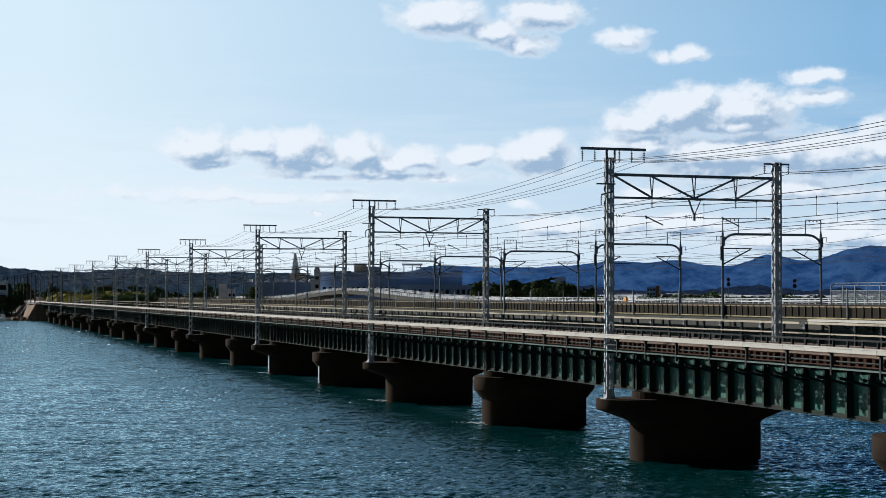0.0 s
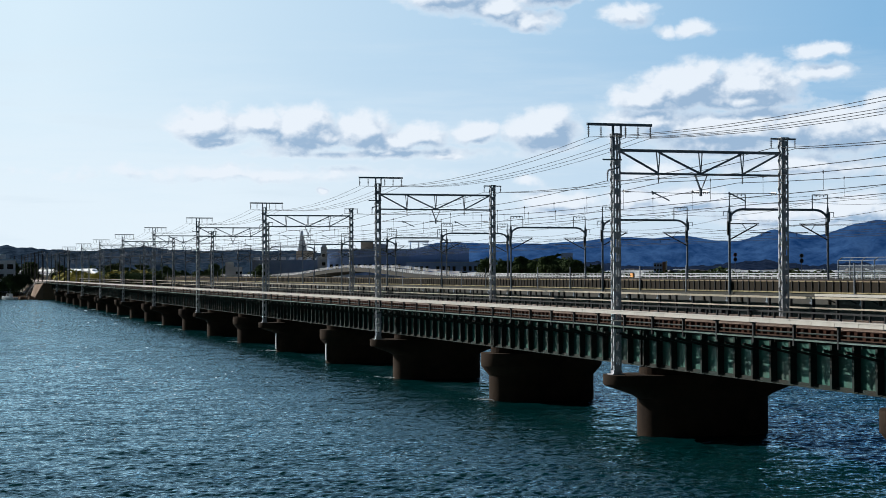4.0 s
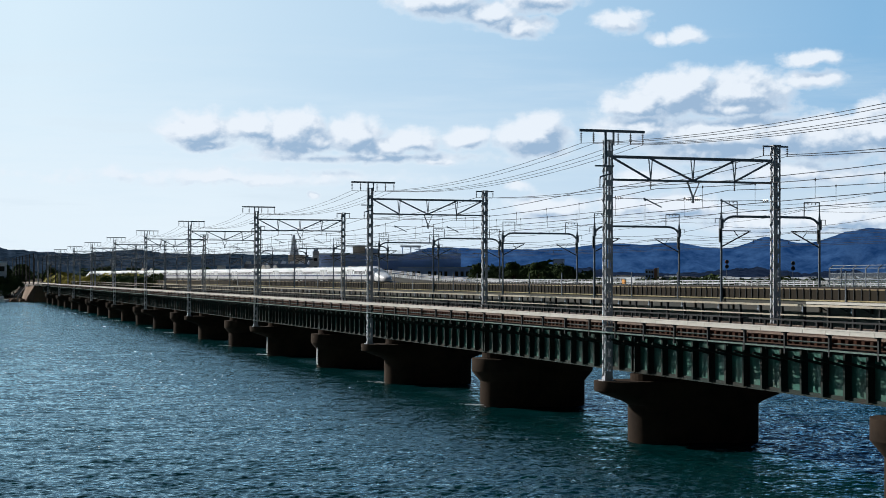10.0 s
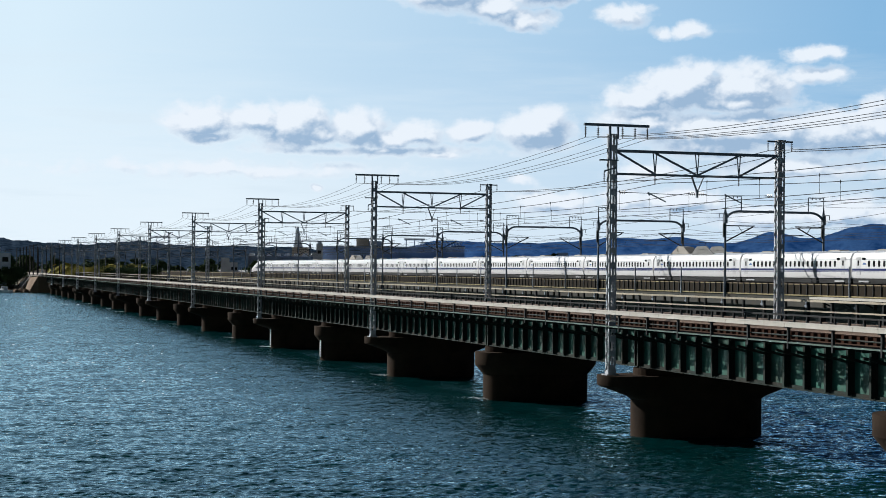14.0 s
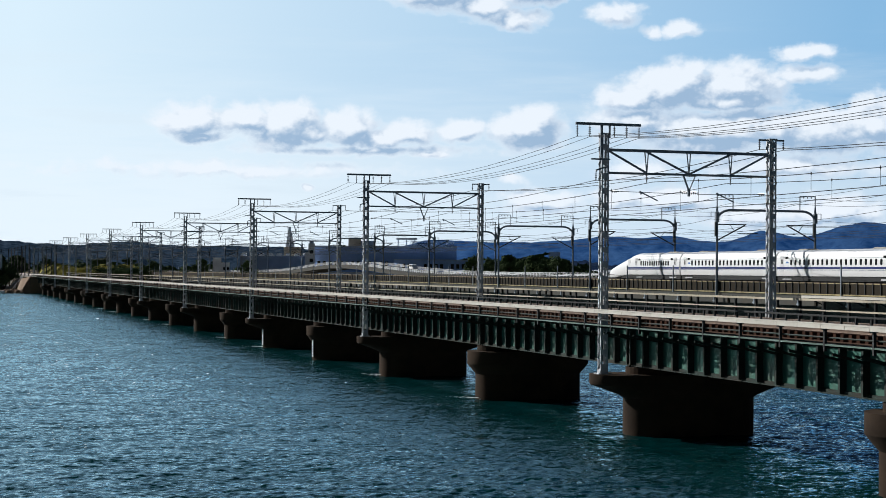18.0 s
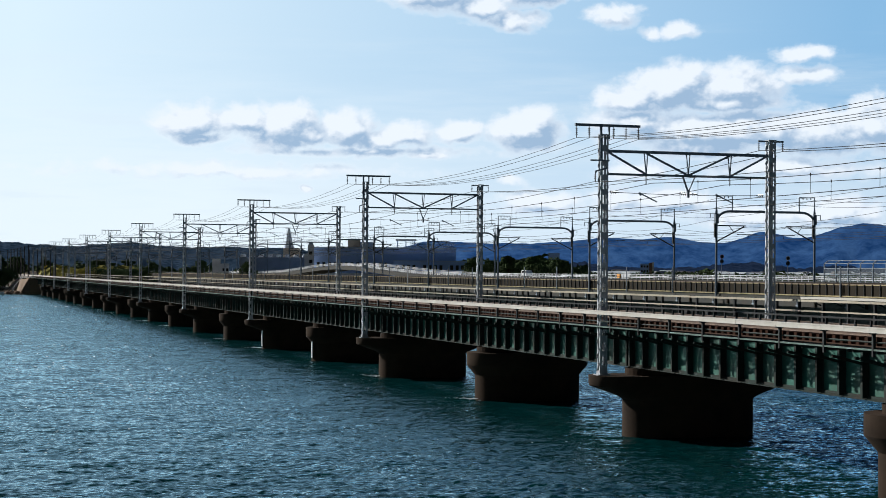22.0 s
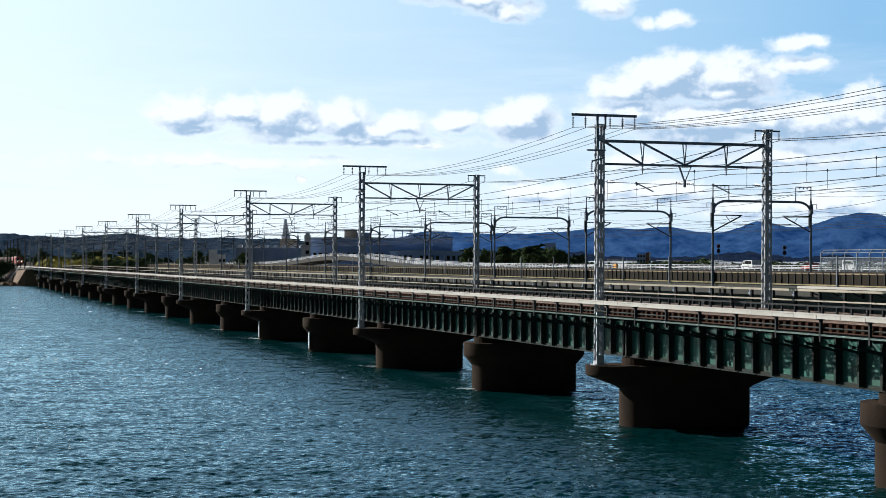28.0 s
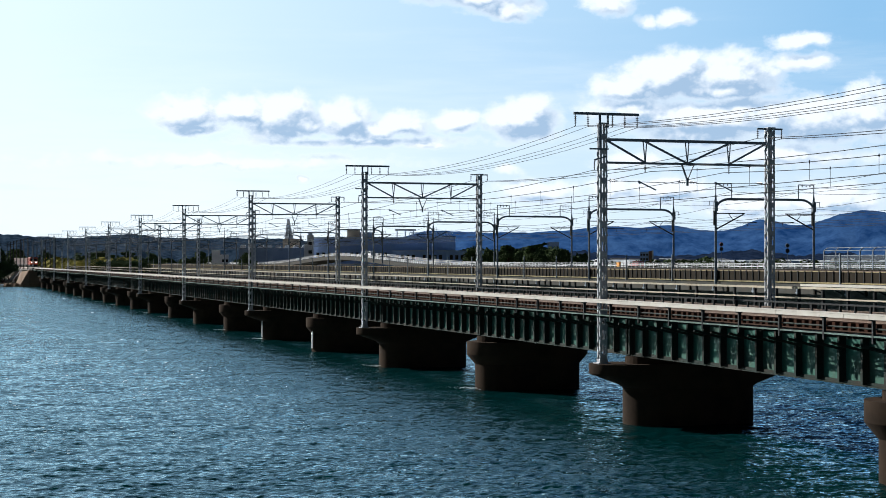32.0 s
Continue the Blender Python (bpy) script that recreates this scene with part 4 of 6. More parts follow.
def portal():
    """A steel portal of the high-speed line: tube posts, arched beam, cantilevers and side frames."""
    g = thing("catenary_portal", "grey tubular steel portal with arched beam and cantilever arms", "portal", "portals of the high-speed line")
    for s in (-1, 1):
        x = 6.3 * s
        part("post", Build().tube([(x, 0, 3.2), (x, 0, 8.0), (x, 0, 14.45)], [0.16, 0.14, 0.13], 10), PIPE_GREY, g, smooth=True)
        part("post_head", Build().box(x - 0.2, x + 0.2, -0.2, 0.2, 13.45, 14.55), PIPE_GREY, g)
        part("cable_box", Build().box(x - 0.26, x - 0.16, -0.12, 0.12, 11.85, 13.45), DARK_STEEL, g)
        part("mast", Build().tube([(x, 0, 14.55), (x, 0, 16.65)], 0.07, 6).tube([(x - 0.14, 0, 14.55), (x, 0, 15.65)], 0.04, 5).tube([(x + 0.14, 0, 14.55), (x, 0, 15.65)], 0.04, 5), PIPE_GREY, g)
        part("mast_frame", Build().box(*sorted((x, x - s * 2.0)), -0.05, 0.05, 16.55, 16.65).box(*sorted((x - s * 1.95, x - s * 2.05)), -0.05, 0.05, 14.95, 16.55), PIPE_GREY, g)
        for dx in (0.5, 1.0, 1.5):
            part("insulator", Build().tube([(x - s * dx, 0, 16.57), (x - s * dx, 0, 16.45), (x - s * dx, 0, 16.35)], [0.03, 0.09, 0.03], 6), PORCELAIN, g)
        part("outer_bracket", Build().box(*sorted((x, x + s * 0.8)), -0.04, 0.04, 14.55, 14.62).box(*sorted((x + s * 0.74, x + s * 0.8)), -0.04, 0.04, 14.05, 14.55), PIPE_GREY, g)
        part("cantilever_tube", Build().tube([(x, 0, 13.20), (x - s * 3.7, 0, 13.20)], 0.07, 6), DARK_STEEL, g)
        part("cantilever_brace", Build().tube([(x, 0, 11.35), (x - s * 3.5, 0, 13.10)], 0.08, 6).tube([(x - s * 2.2, 0, 12.45), (x - s * 1.6, 0, 13.20)], 0.04, 5), DARK_STEEL, g)
        part("registration_arm", Build().tube([(x - s * 2.6, 0, 12.20), (x - s * 5.2, 0, 12.20)], 0.045, 5).tube([(x - s * 4.0, 0, 11.75), (x - s * 4.1, 0, 12.20)], 0.03, 5), DARK_STEEL, g)
    pts = []
    for i in range(7):
        a = math.pi - math.pi / 2 * i / 6
        pts.append((-6.3 + 1.7 + 1.7 * math.cos(a), 0, 13.55 + 1.3 * math.sin(a)))
    pts += [(-x, y, z) for x, y, z in reversed(pts)]
    part("arched_beam", Build().tube(pts, 0.14, 8), PIPE_GREY, g, smooth=True)
    return g


pt0 = portal()
for i, k in enumerate(range(-4, 16)):
    p, a = on_line(PORTAL0 + PORTAL_STEP * k)
    m = Matrix.Translation(p) @ Matrix.Rotation(a, 4, "Z")
    if i == 0:
        pt0.matrix_basis = m
    else:
        copy_thing(pt0, m)


def line_wire(name, label, off, z, sag, r):
    pts = []
    for k in range(-4, 15):
        for i in range(8):
            u = i / 8
            p, _ = on_line(PORTAL0 + PORTAL_STEP * (k + u), off)
            pts.append(p + Vector((0, 0, z - sag * 4 * u * (1 - u))))
    b = Build().tube(pts, r, 5)
    return thing(name, label, "wire", "wires of the high-speed line", build=b, mat=WIRE, smooth=True)


for o in (-2.15, 2.15):
    line_wire("messenger_wire", "messenger wire of the high-speed line", o, 13.1, 0.5, 0.02)
    line_wire("auxiliary_wire", "auxiliary wire of the high-speed line", o, 12.1, 0.15, 0.018)
    line_wire("contact_wire", "contact wire of the high-speed line", o, 11.5, 0.02, 0.02)
for o, z in ((-7.05, 13.8), (7.05, 13.8), (-4.3, 15.7), (4.3, 15.7), (-6.3, 16.3), (6.3, 16.3)):
    line_wire("feeder_wire", "thin feeder wire along the high-speed line", o, z, 0.8, 0.02)
pole_b = Build().box(-0.06, 0.06, -0.06, 0.06, 5.3, 8.5)
pole = thing("parapet_pole", "thin grey steel pole on the viaduct parapet", "pole", "poles on the viaduct parapet", build=pole_b, mat=PIPE_GREY)
for i, y in enumerate([145.8 + 38.9 * k for k in range(12)] + [160.0 + 38.6 * k for k in range(12)]):
    p, a = on_line(y, -6.25)
    m = Matrix.Translation(p)
    if i == 0:
        pole.matrix_basis = m
    else:
        copy_thing(pole, m)

# ---- the road bridge behind ----
def road_z(y):
    """The road's height: level near by, a hump in the distance."""
    return 6.4 + 3.5 * math.exp(-((y - 632) / 85) ** 2)


def road_strip(b, profile, y0, y1, step):
    n = int(round((y1 - y0) / step))
    return b.loft([[(x, y0 + (y1 - y0) * i / n, road_z(y0 + (y1 - y0) * i / n) + z) for x, z in profile] for i in range(n + 1)])


ROAD_X = 152.0
road = thing("road_bridge", "grey concrete road bridge with white railing behind the railway", "road bridge", kind="structure")
part("road_deck", road_strip(Build(), [(ROAD_X, -1.4), (ROAD_X, 0.0), (ROAD_X + 12, 0.0), (ROAD_X + 12, -1.4)], -600, 1600, 20), PALE_CONCRETE, road)
part("carriageway", road_strip(Build(), [(ROAD_X + 0.8, 0.0), (ROAD_X + 0.8, 0.02), (ROAD_X + 11.2, 0.02), (ROAD_X + 11.2, 0.0)], -600, 1600, 20), ASPHALT, road)
for dx in (0.15, 11.75):
    for z in (0.3, 0.6, 0.95):
        part("rail", road_strip(Build(), [(ROAD_X + dx, z), (ROAD_X + dx, z + 0.11), (ROAD_X + dx + 0.08, z + 0.11), (ROAD_X + dx + 0.08, z)], -100, 1000, 20), RAILING_WHITE, road, "white railing bar")
rp_me = Build().box(-0.07, 0.07, -0.07, 0.07, 0, 1.08).mesh("railing_post", RAILING_WHITE)
for k in range(260):
    y = 180 + 2.4 * k
    part("railing_post", rp_me, None, road, at=(ROAD_X + 0.19, y, road_z(y)))


# ---- the bullet train ----
RAIL_Z, CAR, TRAIN_OFF = 6.68, 25.52, 2.15
SECTION = [(-0.9, 0.25), (-1.58, 0.3), (-1.66, 0.6), (-1.68, 1.3), (-1.68, 2.1), (-1.62, 2.75), (-1.35, 3.3), (-0.75, 3.56), (0.0, 3.6)]
SECTION = SECTION + [(-x, z) for x, z in reversed(SECTION[:-1])]


def car_ring(y, sx=1.0, top=3.6, low=0.62):
    return [(x * sx, y, low + (z - 0.25) * (top - low) / 3.35) for x, z in SECTION]


def nose_ring(y, d, grow=0.0):
    """The section of the nose d metres behind its tip."""
    top = float(np.interp(d, (0, 0.4, 1.2, 2.9, 4.5, 6.0, 7.5, 9.5, 10.3, 11.5), (0.72, 1.05, 1.4, 1.72, 2.05, 2.4, 2.76, 3.2, 3.46, 3.6)))
    wide = float(np.interp(d, (0, 0.4, 1, 2.6, 4.6, 7, 9, 11), (0.16, 0.42, 0.6, 0.82, 0.94, 0.985, 1.0, 1.0)))
    return car_ring(y, wide + grow, top + grow, float(np.interp(d, (4, 9), (0.25, 0.62))))


WINDOW_ME = None


def train_car(end):
    """A white car with a blue band and dark windows; the end car has a long flat nose towards -y."""
    global WINDOW_ME
    c = thing("train_car", "white bullet train car with blue stripes and small dark windows" if not end else
              "white bullet train end car with long sloping nose and dark windscreen", "train car", "cars of the bullet train")
    h = CAR / 2 - 0.2
    if end:
        rings = [car_ring(h), car_ring(h - 0.15)]
        for d in (13.0, 12.0, 11.2, 10.4, 9.6, 9.0, 8.4, 7.8, 7.2, 6.3, 5.4, 4.4, 3.4, 2.4, 1.6, 1.0, 0.5, 0.2, 0.04):
            rings.append(nose_ring(-h - 0.5 + d, d))
    else:
        rings = [car_ring(-h), car_ring(-h + 0.15), car_ring(h - 0.15), car_ring(h)]
    body = part("body", Build().loft(rings), WHITE, c, smooth=True)
    y0 = -h + (10.0 if end else 0.1)
    part("roof_panel", Build().loft([[(x, y, z) for x, z in ((-1.2, 3.4), (-0.72, 3.585), (0, 3.625), (0.72, 3.585), (1.2, 3.4))] for y in (y0 + (2.4 if end else 0.5), h - 0.3)], caps=False), ROOF_GREY, c)
    for s in (-1, 1):
        for z0, z1 in ((1.46, 1.69), (1.33, 1.38)):
            part("stripe", Build().box(*sorted((s * 1.686, s * 1.692)), y0 - (1.5 if end else 0), h - 0.05, z0, z1), BLUE, c, "blue stripe")
        # dark strip: the skirt and the shadow below the body, painted as one
        part("skirt", Build().box(*sorted((s * 1.3, s * 1.5)), y0 - (4.0 if end else 0), h, 0.12, 0.66), DARK_STEEL, c, "dark underfloor skirt with the shade under the body")
        for y in (y0 + 2.2, h - 2.2):
            part("bogie_cover", Build().box(*sorted((s * 1.5, s * 1.58)), y - 1.0, y + 1.0, 0.26, 0.42), ROOF_GREY, c, "pale bogie cover")
        if not end:
            part("emblem", Build().loft([[(s * o, y, z) for y, z in ((h - 2.1, 2.1), (h - 2.9, 2.1), (h - 2.8, 2.24), (h - 2.4, 2.32))] for o in (1.68, 1.692)]), EMBLEM, c, "blue slanted emblem")
        n = 13 if end else 20
        first = y0 + 3.0
        last = h - 3.4
        for k in range(n):
            y = first + (last - first) * k / (n - 1)
            part("window", WINDOW_ME, None, c, at=(s * 1.665, y, 2.2))
        for y in (y0 + 1.3, h - 1.3):
            part("door", Build().box(*sorted((s * 1.67, s * 1.69)), y - 0.42, y + 0.42, 1.05, 2.95), DOOR_WHITE, c)
            part("door_window", Build().box(*sorted((s * 1.68, s * 1.7)), y - 0.14, y + 0.14, 2.0, 2.55), GLASS_DARK, c)
    for y in (y0 + 2.35, h - 2.35):
        for s in (-1, 1):
            part("display", Build().box(*sorted((s * 1.64, s * 1.675)), y - 0.3, y + 0.3, 2.6, 2.85), GLASS_DARK, c)
    if end:
        glass = []
        for d in (9.4, 8.8, 8.2, 7.5, 6.8, 6.2):
            glass.append(nose_ring(-h - 0.5 + d, d, 0.012)[6:11])
        part("windscreen", Build().loft(glass, caps=False), GLASS_DARK, c, "dark curved windscreen")
        part("cab_pillar", Build().loft([nose_ring(-h - 0.5 + d, d, 0.02)[8:9] + nose_ring(-h - 0.5 + d, d, 0.02)[9:10] for d in (9.4, 6.2)], caps=False), WHITE, c)
        for s in (-1, 1):
            part("headlight", Build().box(*sorted((s * 0.75, s * 1.2)), -h + 2.9, -h + 3.7, 1.55, 1.75), GLASS_DARK, c)
            part("cab_door", Build().box(*sorted((s * 1.665, s * 1.69)), -h + 8.6, -h + 9.3, 1.1, 2.8), DOOR_WHITE, c)
    for y in (-h + (5.0 if end else 3.6), h - 3.6):
        bogie = part("bogie", Build().box(-1.25, 1.25, y - 1.8, y + 1.8, 0.12, 0.7), UNDER, c)
        for dy in (-1.25, 1.25):
            part("wheelset", Build().tube([(-0.8, y + dy, 0.43), (0.8, y + dy, 0.43)], 0.43, 12), UNDER, bogie)
    part("underframe", Build().box(-1.35, 1.35, y0 + 0.3, h - 0.2, 0.1, 0.6), UNDER, c)
    for y in (-h + 5.2, h - 4.4):
        if not end or y > 0:
            part("roof_unit", Build().loft([[(x, v, z) for x, z in ((-0.7, 3.55), (-0.55, t), (0.55, t), (0.7, 3.55))] for v, t in ((y - 1.5, 3.6), (y - 1.0, 3.74), (y + 1.0, 3.74), (y + 1.5, 3.6))]), COVER, c, "grey-beige roof unit")
    part("gangway", Build().box(-1.2, 1.2, h, h + 0.4, 0.6, 3.3), UNDER, c)
    return c


EMBLEM = surface("emblem_blue", (0.06, 0.16, 0.42), 0.4, 0.0, 0.1, 3, 0.4, 0.0)
SHIELD = surface("shield_grey", (0.2, 0.2, 0.19), 0.5, 0.0, 0.2, 3, 0.5, 0.0)
COVER = surface("cover_beige", (0.24, 0.22, 0.18), 0.6, 0.0, 0.3, 3, 0.5, 0.1)
DOOR_WHITE = surface("door_white", (0.68, 0.69, 0.7), 0.4, 0.0, 0.08, 3, 0.3, 0.0)
WINDOW_ME = Build().loft([[(o, y, z) for y, z in ((-0.12, -0.32), (0.12, -0.32), (0.2, -0.2), (0.2, 0.2), (0.12, 0.32), (-0.12, 0.32), (-0.2, 0.2), (-0.2, -0.2))]
                          for o in (-0.03, 0.03)]).mesh("window", GLASS_DARK)
mid_car, end_car = train_car(False), train_car(True)
pan_car = copy_thing(mid_car, Matrix.Identity(4))
pan_car["label"] = "white bullet train car with roof pantograph between pale side shields"
for s in (-1, 1):
    prof = [(-4.6, 3.42), (2.2, 3.42), (0.6, 4.5), (-2.2, 4.55)]
    part("pantograph_shield", Build().loft([[(s * 1.02, y, z) for y, z in prof], [(s * 1.12, y, z - 0.04) for y, z in prof]]), SHIELD, pan_car, "grey pantograph side shield")
part("insulator_cover", Build().loft([[(x, y, z) for x, z in ((-w, 3.45), (-w * 0.8, t), (w * 0.8, t), (w, 3.45))] for y, w, t in ((3.2, 0.9, 3.55), (5.4, 0.85, 4.5), (7.2, 0.85, 4.62), (9.4, 0.9, 3.6))]), COVER, pan_car, "beige ribbed insulator cover")
part("pantograph", Build().bar((0, -0.6, 3.7), (0, 0.5, 4.6), 0.09).bar((-0.9, 0.3, 5.0), (0.9, 0.3, 5.0), 0.08).bar((0, 0.5, 4.6), (0, 0.3, 5.0), 0.07), DARK_STEEL, pan_car)
train = []
for i in range(16):
    src = end_car if i in (0, 15) else pan_car if i in (4, 11) else mid_car
    train.append(src if i in (0, 1, 4) else copy_thing(src, Matrix.Identity(4)))


def train_rows(i):
    rows = []
    for t in [0, 2, 4, 5] + [5.5 + 0.75 * k for k in range(19)] + [20, 22, 24, 28, 32]:
        nose = 148.3 + 67.0 * (13 - t)
        p, a = on_line(nose + CAR * (i + 0.5), TRAIN_OFF)
        rows.append((t, Matrix.Translation(p + Vector((0, 0, RAIL_Z))) @ Matrix.Rotation(a + (math.pi if i == 15 else 0), 4, "Z")))
    return rows


# ---- trees, shrubs and far woods ----
def clump(b, c, r, n, size, rnd, flat=0.75):
    """Adds n small leaf blades on an uneven ball of radius r."""
    for _ in range(n):
        d = Vector((rnd.gauss(0, 1), rnd.gauss(0, 1), rnd.gauss(0, 1))).normalized()
        p = Vector(c) + Vector((d.x * r, d.y * r, d.z * r * flat)) * (0.55 + 0.5 * rnd.random())
        u = d.cross(Vector((rnd.random() - 0.5, rnd.random() - 0.5, rnd.random()))).normalized()
        v = (d + Vector((0, 0, 0.5))).cross(u).normalized()
        s = size * (0.6 + 0.8 * rnd.random())
        k = len(b.v)
        b.v += [tuple(p - u * s), tuple(p + v * s * 0.8), tuple(p + u * s), tuple(p - v * s * 0.8 + d * s * 0.4)]
        b.f.append((k, k + 1, k + 2, k + 3))


def tree(seed, height, spread, mat, name, label):
    """A tapered trunk with limbs and a ragged crown of small leaf clumps."""
    rnd = random.Random(seed)
    t = thing(name, label, "tree", "trees beyond the lake")
    trunk = Build().tube([(0, 0, -0.3), (rnd.uniform(-.2, .2), 0, height * 0.3), (rnd.uniform(-.4, .4), rnd.uniform(-.3, .3), height * 0.75)],
                         [height * 0.035, height * 0.025, height * 0.008], 7)
    limbs, crown = [], Build()
    for i in range(9):
        a, z = i * 2.4 + rnd.random(), height * (0.38 + 0.055 * i)
        reach = spread * (0.95 - 0.07 * i) * rnd.uniform(0.6, 1.0)
        tip = (math.cos(a) * reach, math.sin(a) * reach, z + reach * 0.35)
        trunk.tube([(0, 0, z - height * 0.08), (tip[0] * 0.6, tip[1] * 0.6, z), tip], [height * 0.012, height * 0.008, height * 0.003], 5)
        limbs.append(tip)
    for tip in limbs:
        for _ in range(3):
            c = Vector(tip) + Vector((rnd.gauss(0, 1), rnd.gauss(0, 1), rnd.gauss(0, 0.6))) * spread * 0.22
            clump(crown, c, spread * rnd.uniform(0.25, 0.42), 90, height * 0.026, rnd)
    clump(crown, (0, 0, height * 0.86), spread * 0.4, 80, height * 0.035, rnd)
    part("trunk", trunk, SLEEPER, t)
    part("crown", crown, mat, t)
    return t


def shrub(seed, height, spread, mat, label):
    rnd = random.Random(seed)
    t = thing("shrub", label, "shrub", "shrubs by the bridge end")
    stems, crown = Build(), Build()
    for i in range(6):
        a = i * 1.05 + rnd.random()
        tip = (math.cos(a) * spread * 0.5, math.sin(a) * spread * 0.5, height * rnd.uniform(0.5, 0.8))
        stems.tube([(0, 0, -0.3), tip], [0.07, 0.02], 5)
        clump(crown, tip, spread * rnd.uniform(0.3, 0.5), 220, height * 0.028, rnd)
    clump(crown, (0, 0, height * 0.45), spread * 0.7, 420, height * 0.028, rnd, 0.6)
    part("stems", stems, SLEEPER, t)
    part("crown", crown, mat, t)
    return t


def scatter(sources, spots):
    used = set()
    for src, x, y, turn, dz in spots:
        m = Matrix.Translation((x, y, ground_height(x, y) + dz)) @ Matrix.Rotation(turn, 4, "Z")
        if src in used:
            copy_thing(sources[src], m)
        else:
            sources[src].matrix_basis = m
            used.add(src)


rng = random.Random(11)
oaks = [tree(1, 11, 4.6, LEAF, "broadleaf_tree", "dark green broadleaf tree with ragged crown"), tree(2, 9, 4.2, LEAF, "broadleaf_tree", "dark green broadleaf tree with ragged crown"),
        tree(3, 13, 4.0, LEAF, "pine_tree", "tall dark pine tree with sparse top"),
        tree(4, 5.5, 2.6, LEAF, "small_tree", "small dark green tree with ragged crown"), tree(5, 6.5, 2.4, LEAF, "small_tree", "small dark green tree with ragged crown")]
spots = []
for i in range(110):
    az, d = rng.uniform(18.0, 34.0), rng.uniform(640, 1000)
    if i < 26:
        az, d = rng.uniform(17.8, 21.5), rng.uniform(760, 900)
    spots.append((rng.randrange(3) if az < 22 else 3 + rng.randrange(2), math.sin(radians(az)) * d, math.cos(radians(az)) * d, rng.random() * 6, 0.0))
for i in range(22):
    az, d = rng.uniform(1.8, 11), rng.uniform(700, 980)
    spots.append((rng.randrange(3), math.sin(radians(az)) * d, math.cos(radians(az)) * d, rng.random() * 6, -1.0))
scatter(oaks, spots)
shrubs = [shrub(21, 5.6, 4.2, LEAF, "dense dark green shrub on the bank"), shrub(22, 5.0, 3.8, LEAF_DRY, "olive-yellow reed-like shrub on the bank"),
          shrub(23, 6.2, 4.4, LEAF, "dense dark green shrub on the bank"), shrub(24, 1.9, 1.6, LEAF, "small dark shrub on the bank slope")]
spots = []
for i in range(18):
    spots.append((rng.choice((0, 2)), rng.uniform(52, 70), rng.uniform(548, 572), rng.random() * 6, 0.8))
for i in range(5):
    spots.append((3, 27.2 - 0.7 * i, 524.5 + 1.6 * i, rng.random() * 6, 2.4 - 0.35 * i))
for i in range(26):
    spots.append((1, rng.uniform(43, 53), rng.uniform(550, 610), rng.random() * 6, 1.3))
for i in range(9):
    spots.append((rng.choice((0, 2)), rng.uniform(14, 25), rng.uniform(541, 550), rng.random() * 6, 0.2))
scatter(shrubs, spots)


def woods(name, label, az0, az1, d0, d1, n, h0, h1, seed, blades, mat=None):
    """Far woods nobody could count: ragged leaf clumps over a strip of land."""
    rnd = random.Random(seed)
    b = Build()
    for _ in range(n):
        az, d = rnd.uniform(az0, az1), rnd.uniform(d0, d1)
        swell = 0.5 + 0.5 * noise.noise((az * 0.9, seed, 0.0))
        h = (h0 + (h1 - h0) * swell) * rnd.uniform(0.7, 1.15)
        x, y, _ = polar(az, d, 0)
        r = h * rnd.uniform(0.35, 0.55)
        for z in (h - r, h * 0.45):
            clump(b, (x, y, 1.5 + z), r * (1.0 if z > h * 0.5 else 1.3), blades, r * 0.3, rnd)
    return thing(name, label, "woods", kind="stuff", build=b, mat=mat or LEAF)


woods("far_woods", "dark far woods behind the road bridge", 17.6, 22.0, 900, 980, 80, 8, 17, 5, 34)
woods("far_woods", "dark far woods round the town", 21.5, 35, 1100, 1500, 150, 5, 12, 6, 26)
woods("olive_hedge", "olive-yellow thicket behind the bridge end", 3.9, 6.6, 590, 640, 60, 5.5, 8.5, 11, 40, LEAF_DRY)
woods("dark_hedge", "dark green thicket beside the olive one", 5.9, 7.5, 600, 640, 40, 5.0, 8.0, 12, 40)
woods("hill_woods", "dark woods at the foot of the hills", -2, 12.5, 1000, 1400, 170, 6, 15, 8, 26)


# ---- buildings beyond the lake ----
def facing(az, d, z=0.0, turn=0.0):
    x, y, _ = polar(az, d, 0)
    return Matrix.Translation((x, y, z)) @ Matrix.Rotation(radians(-az + turn), 4, "Z")


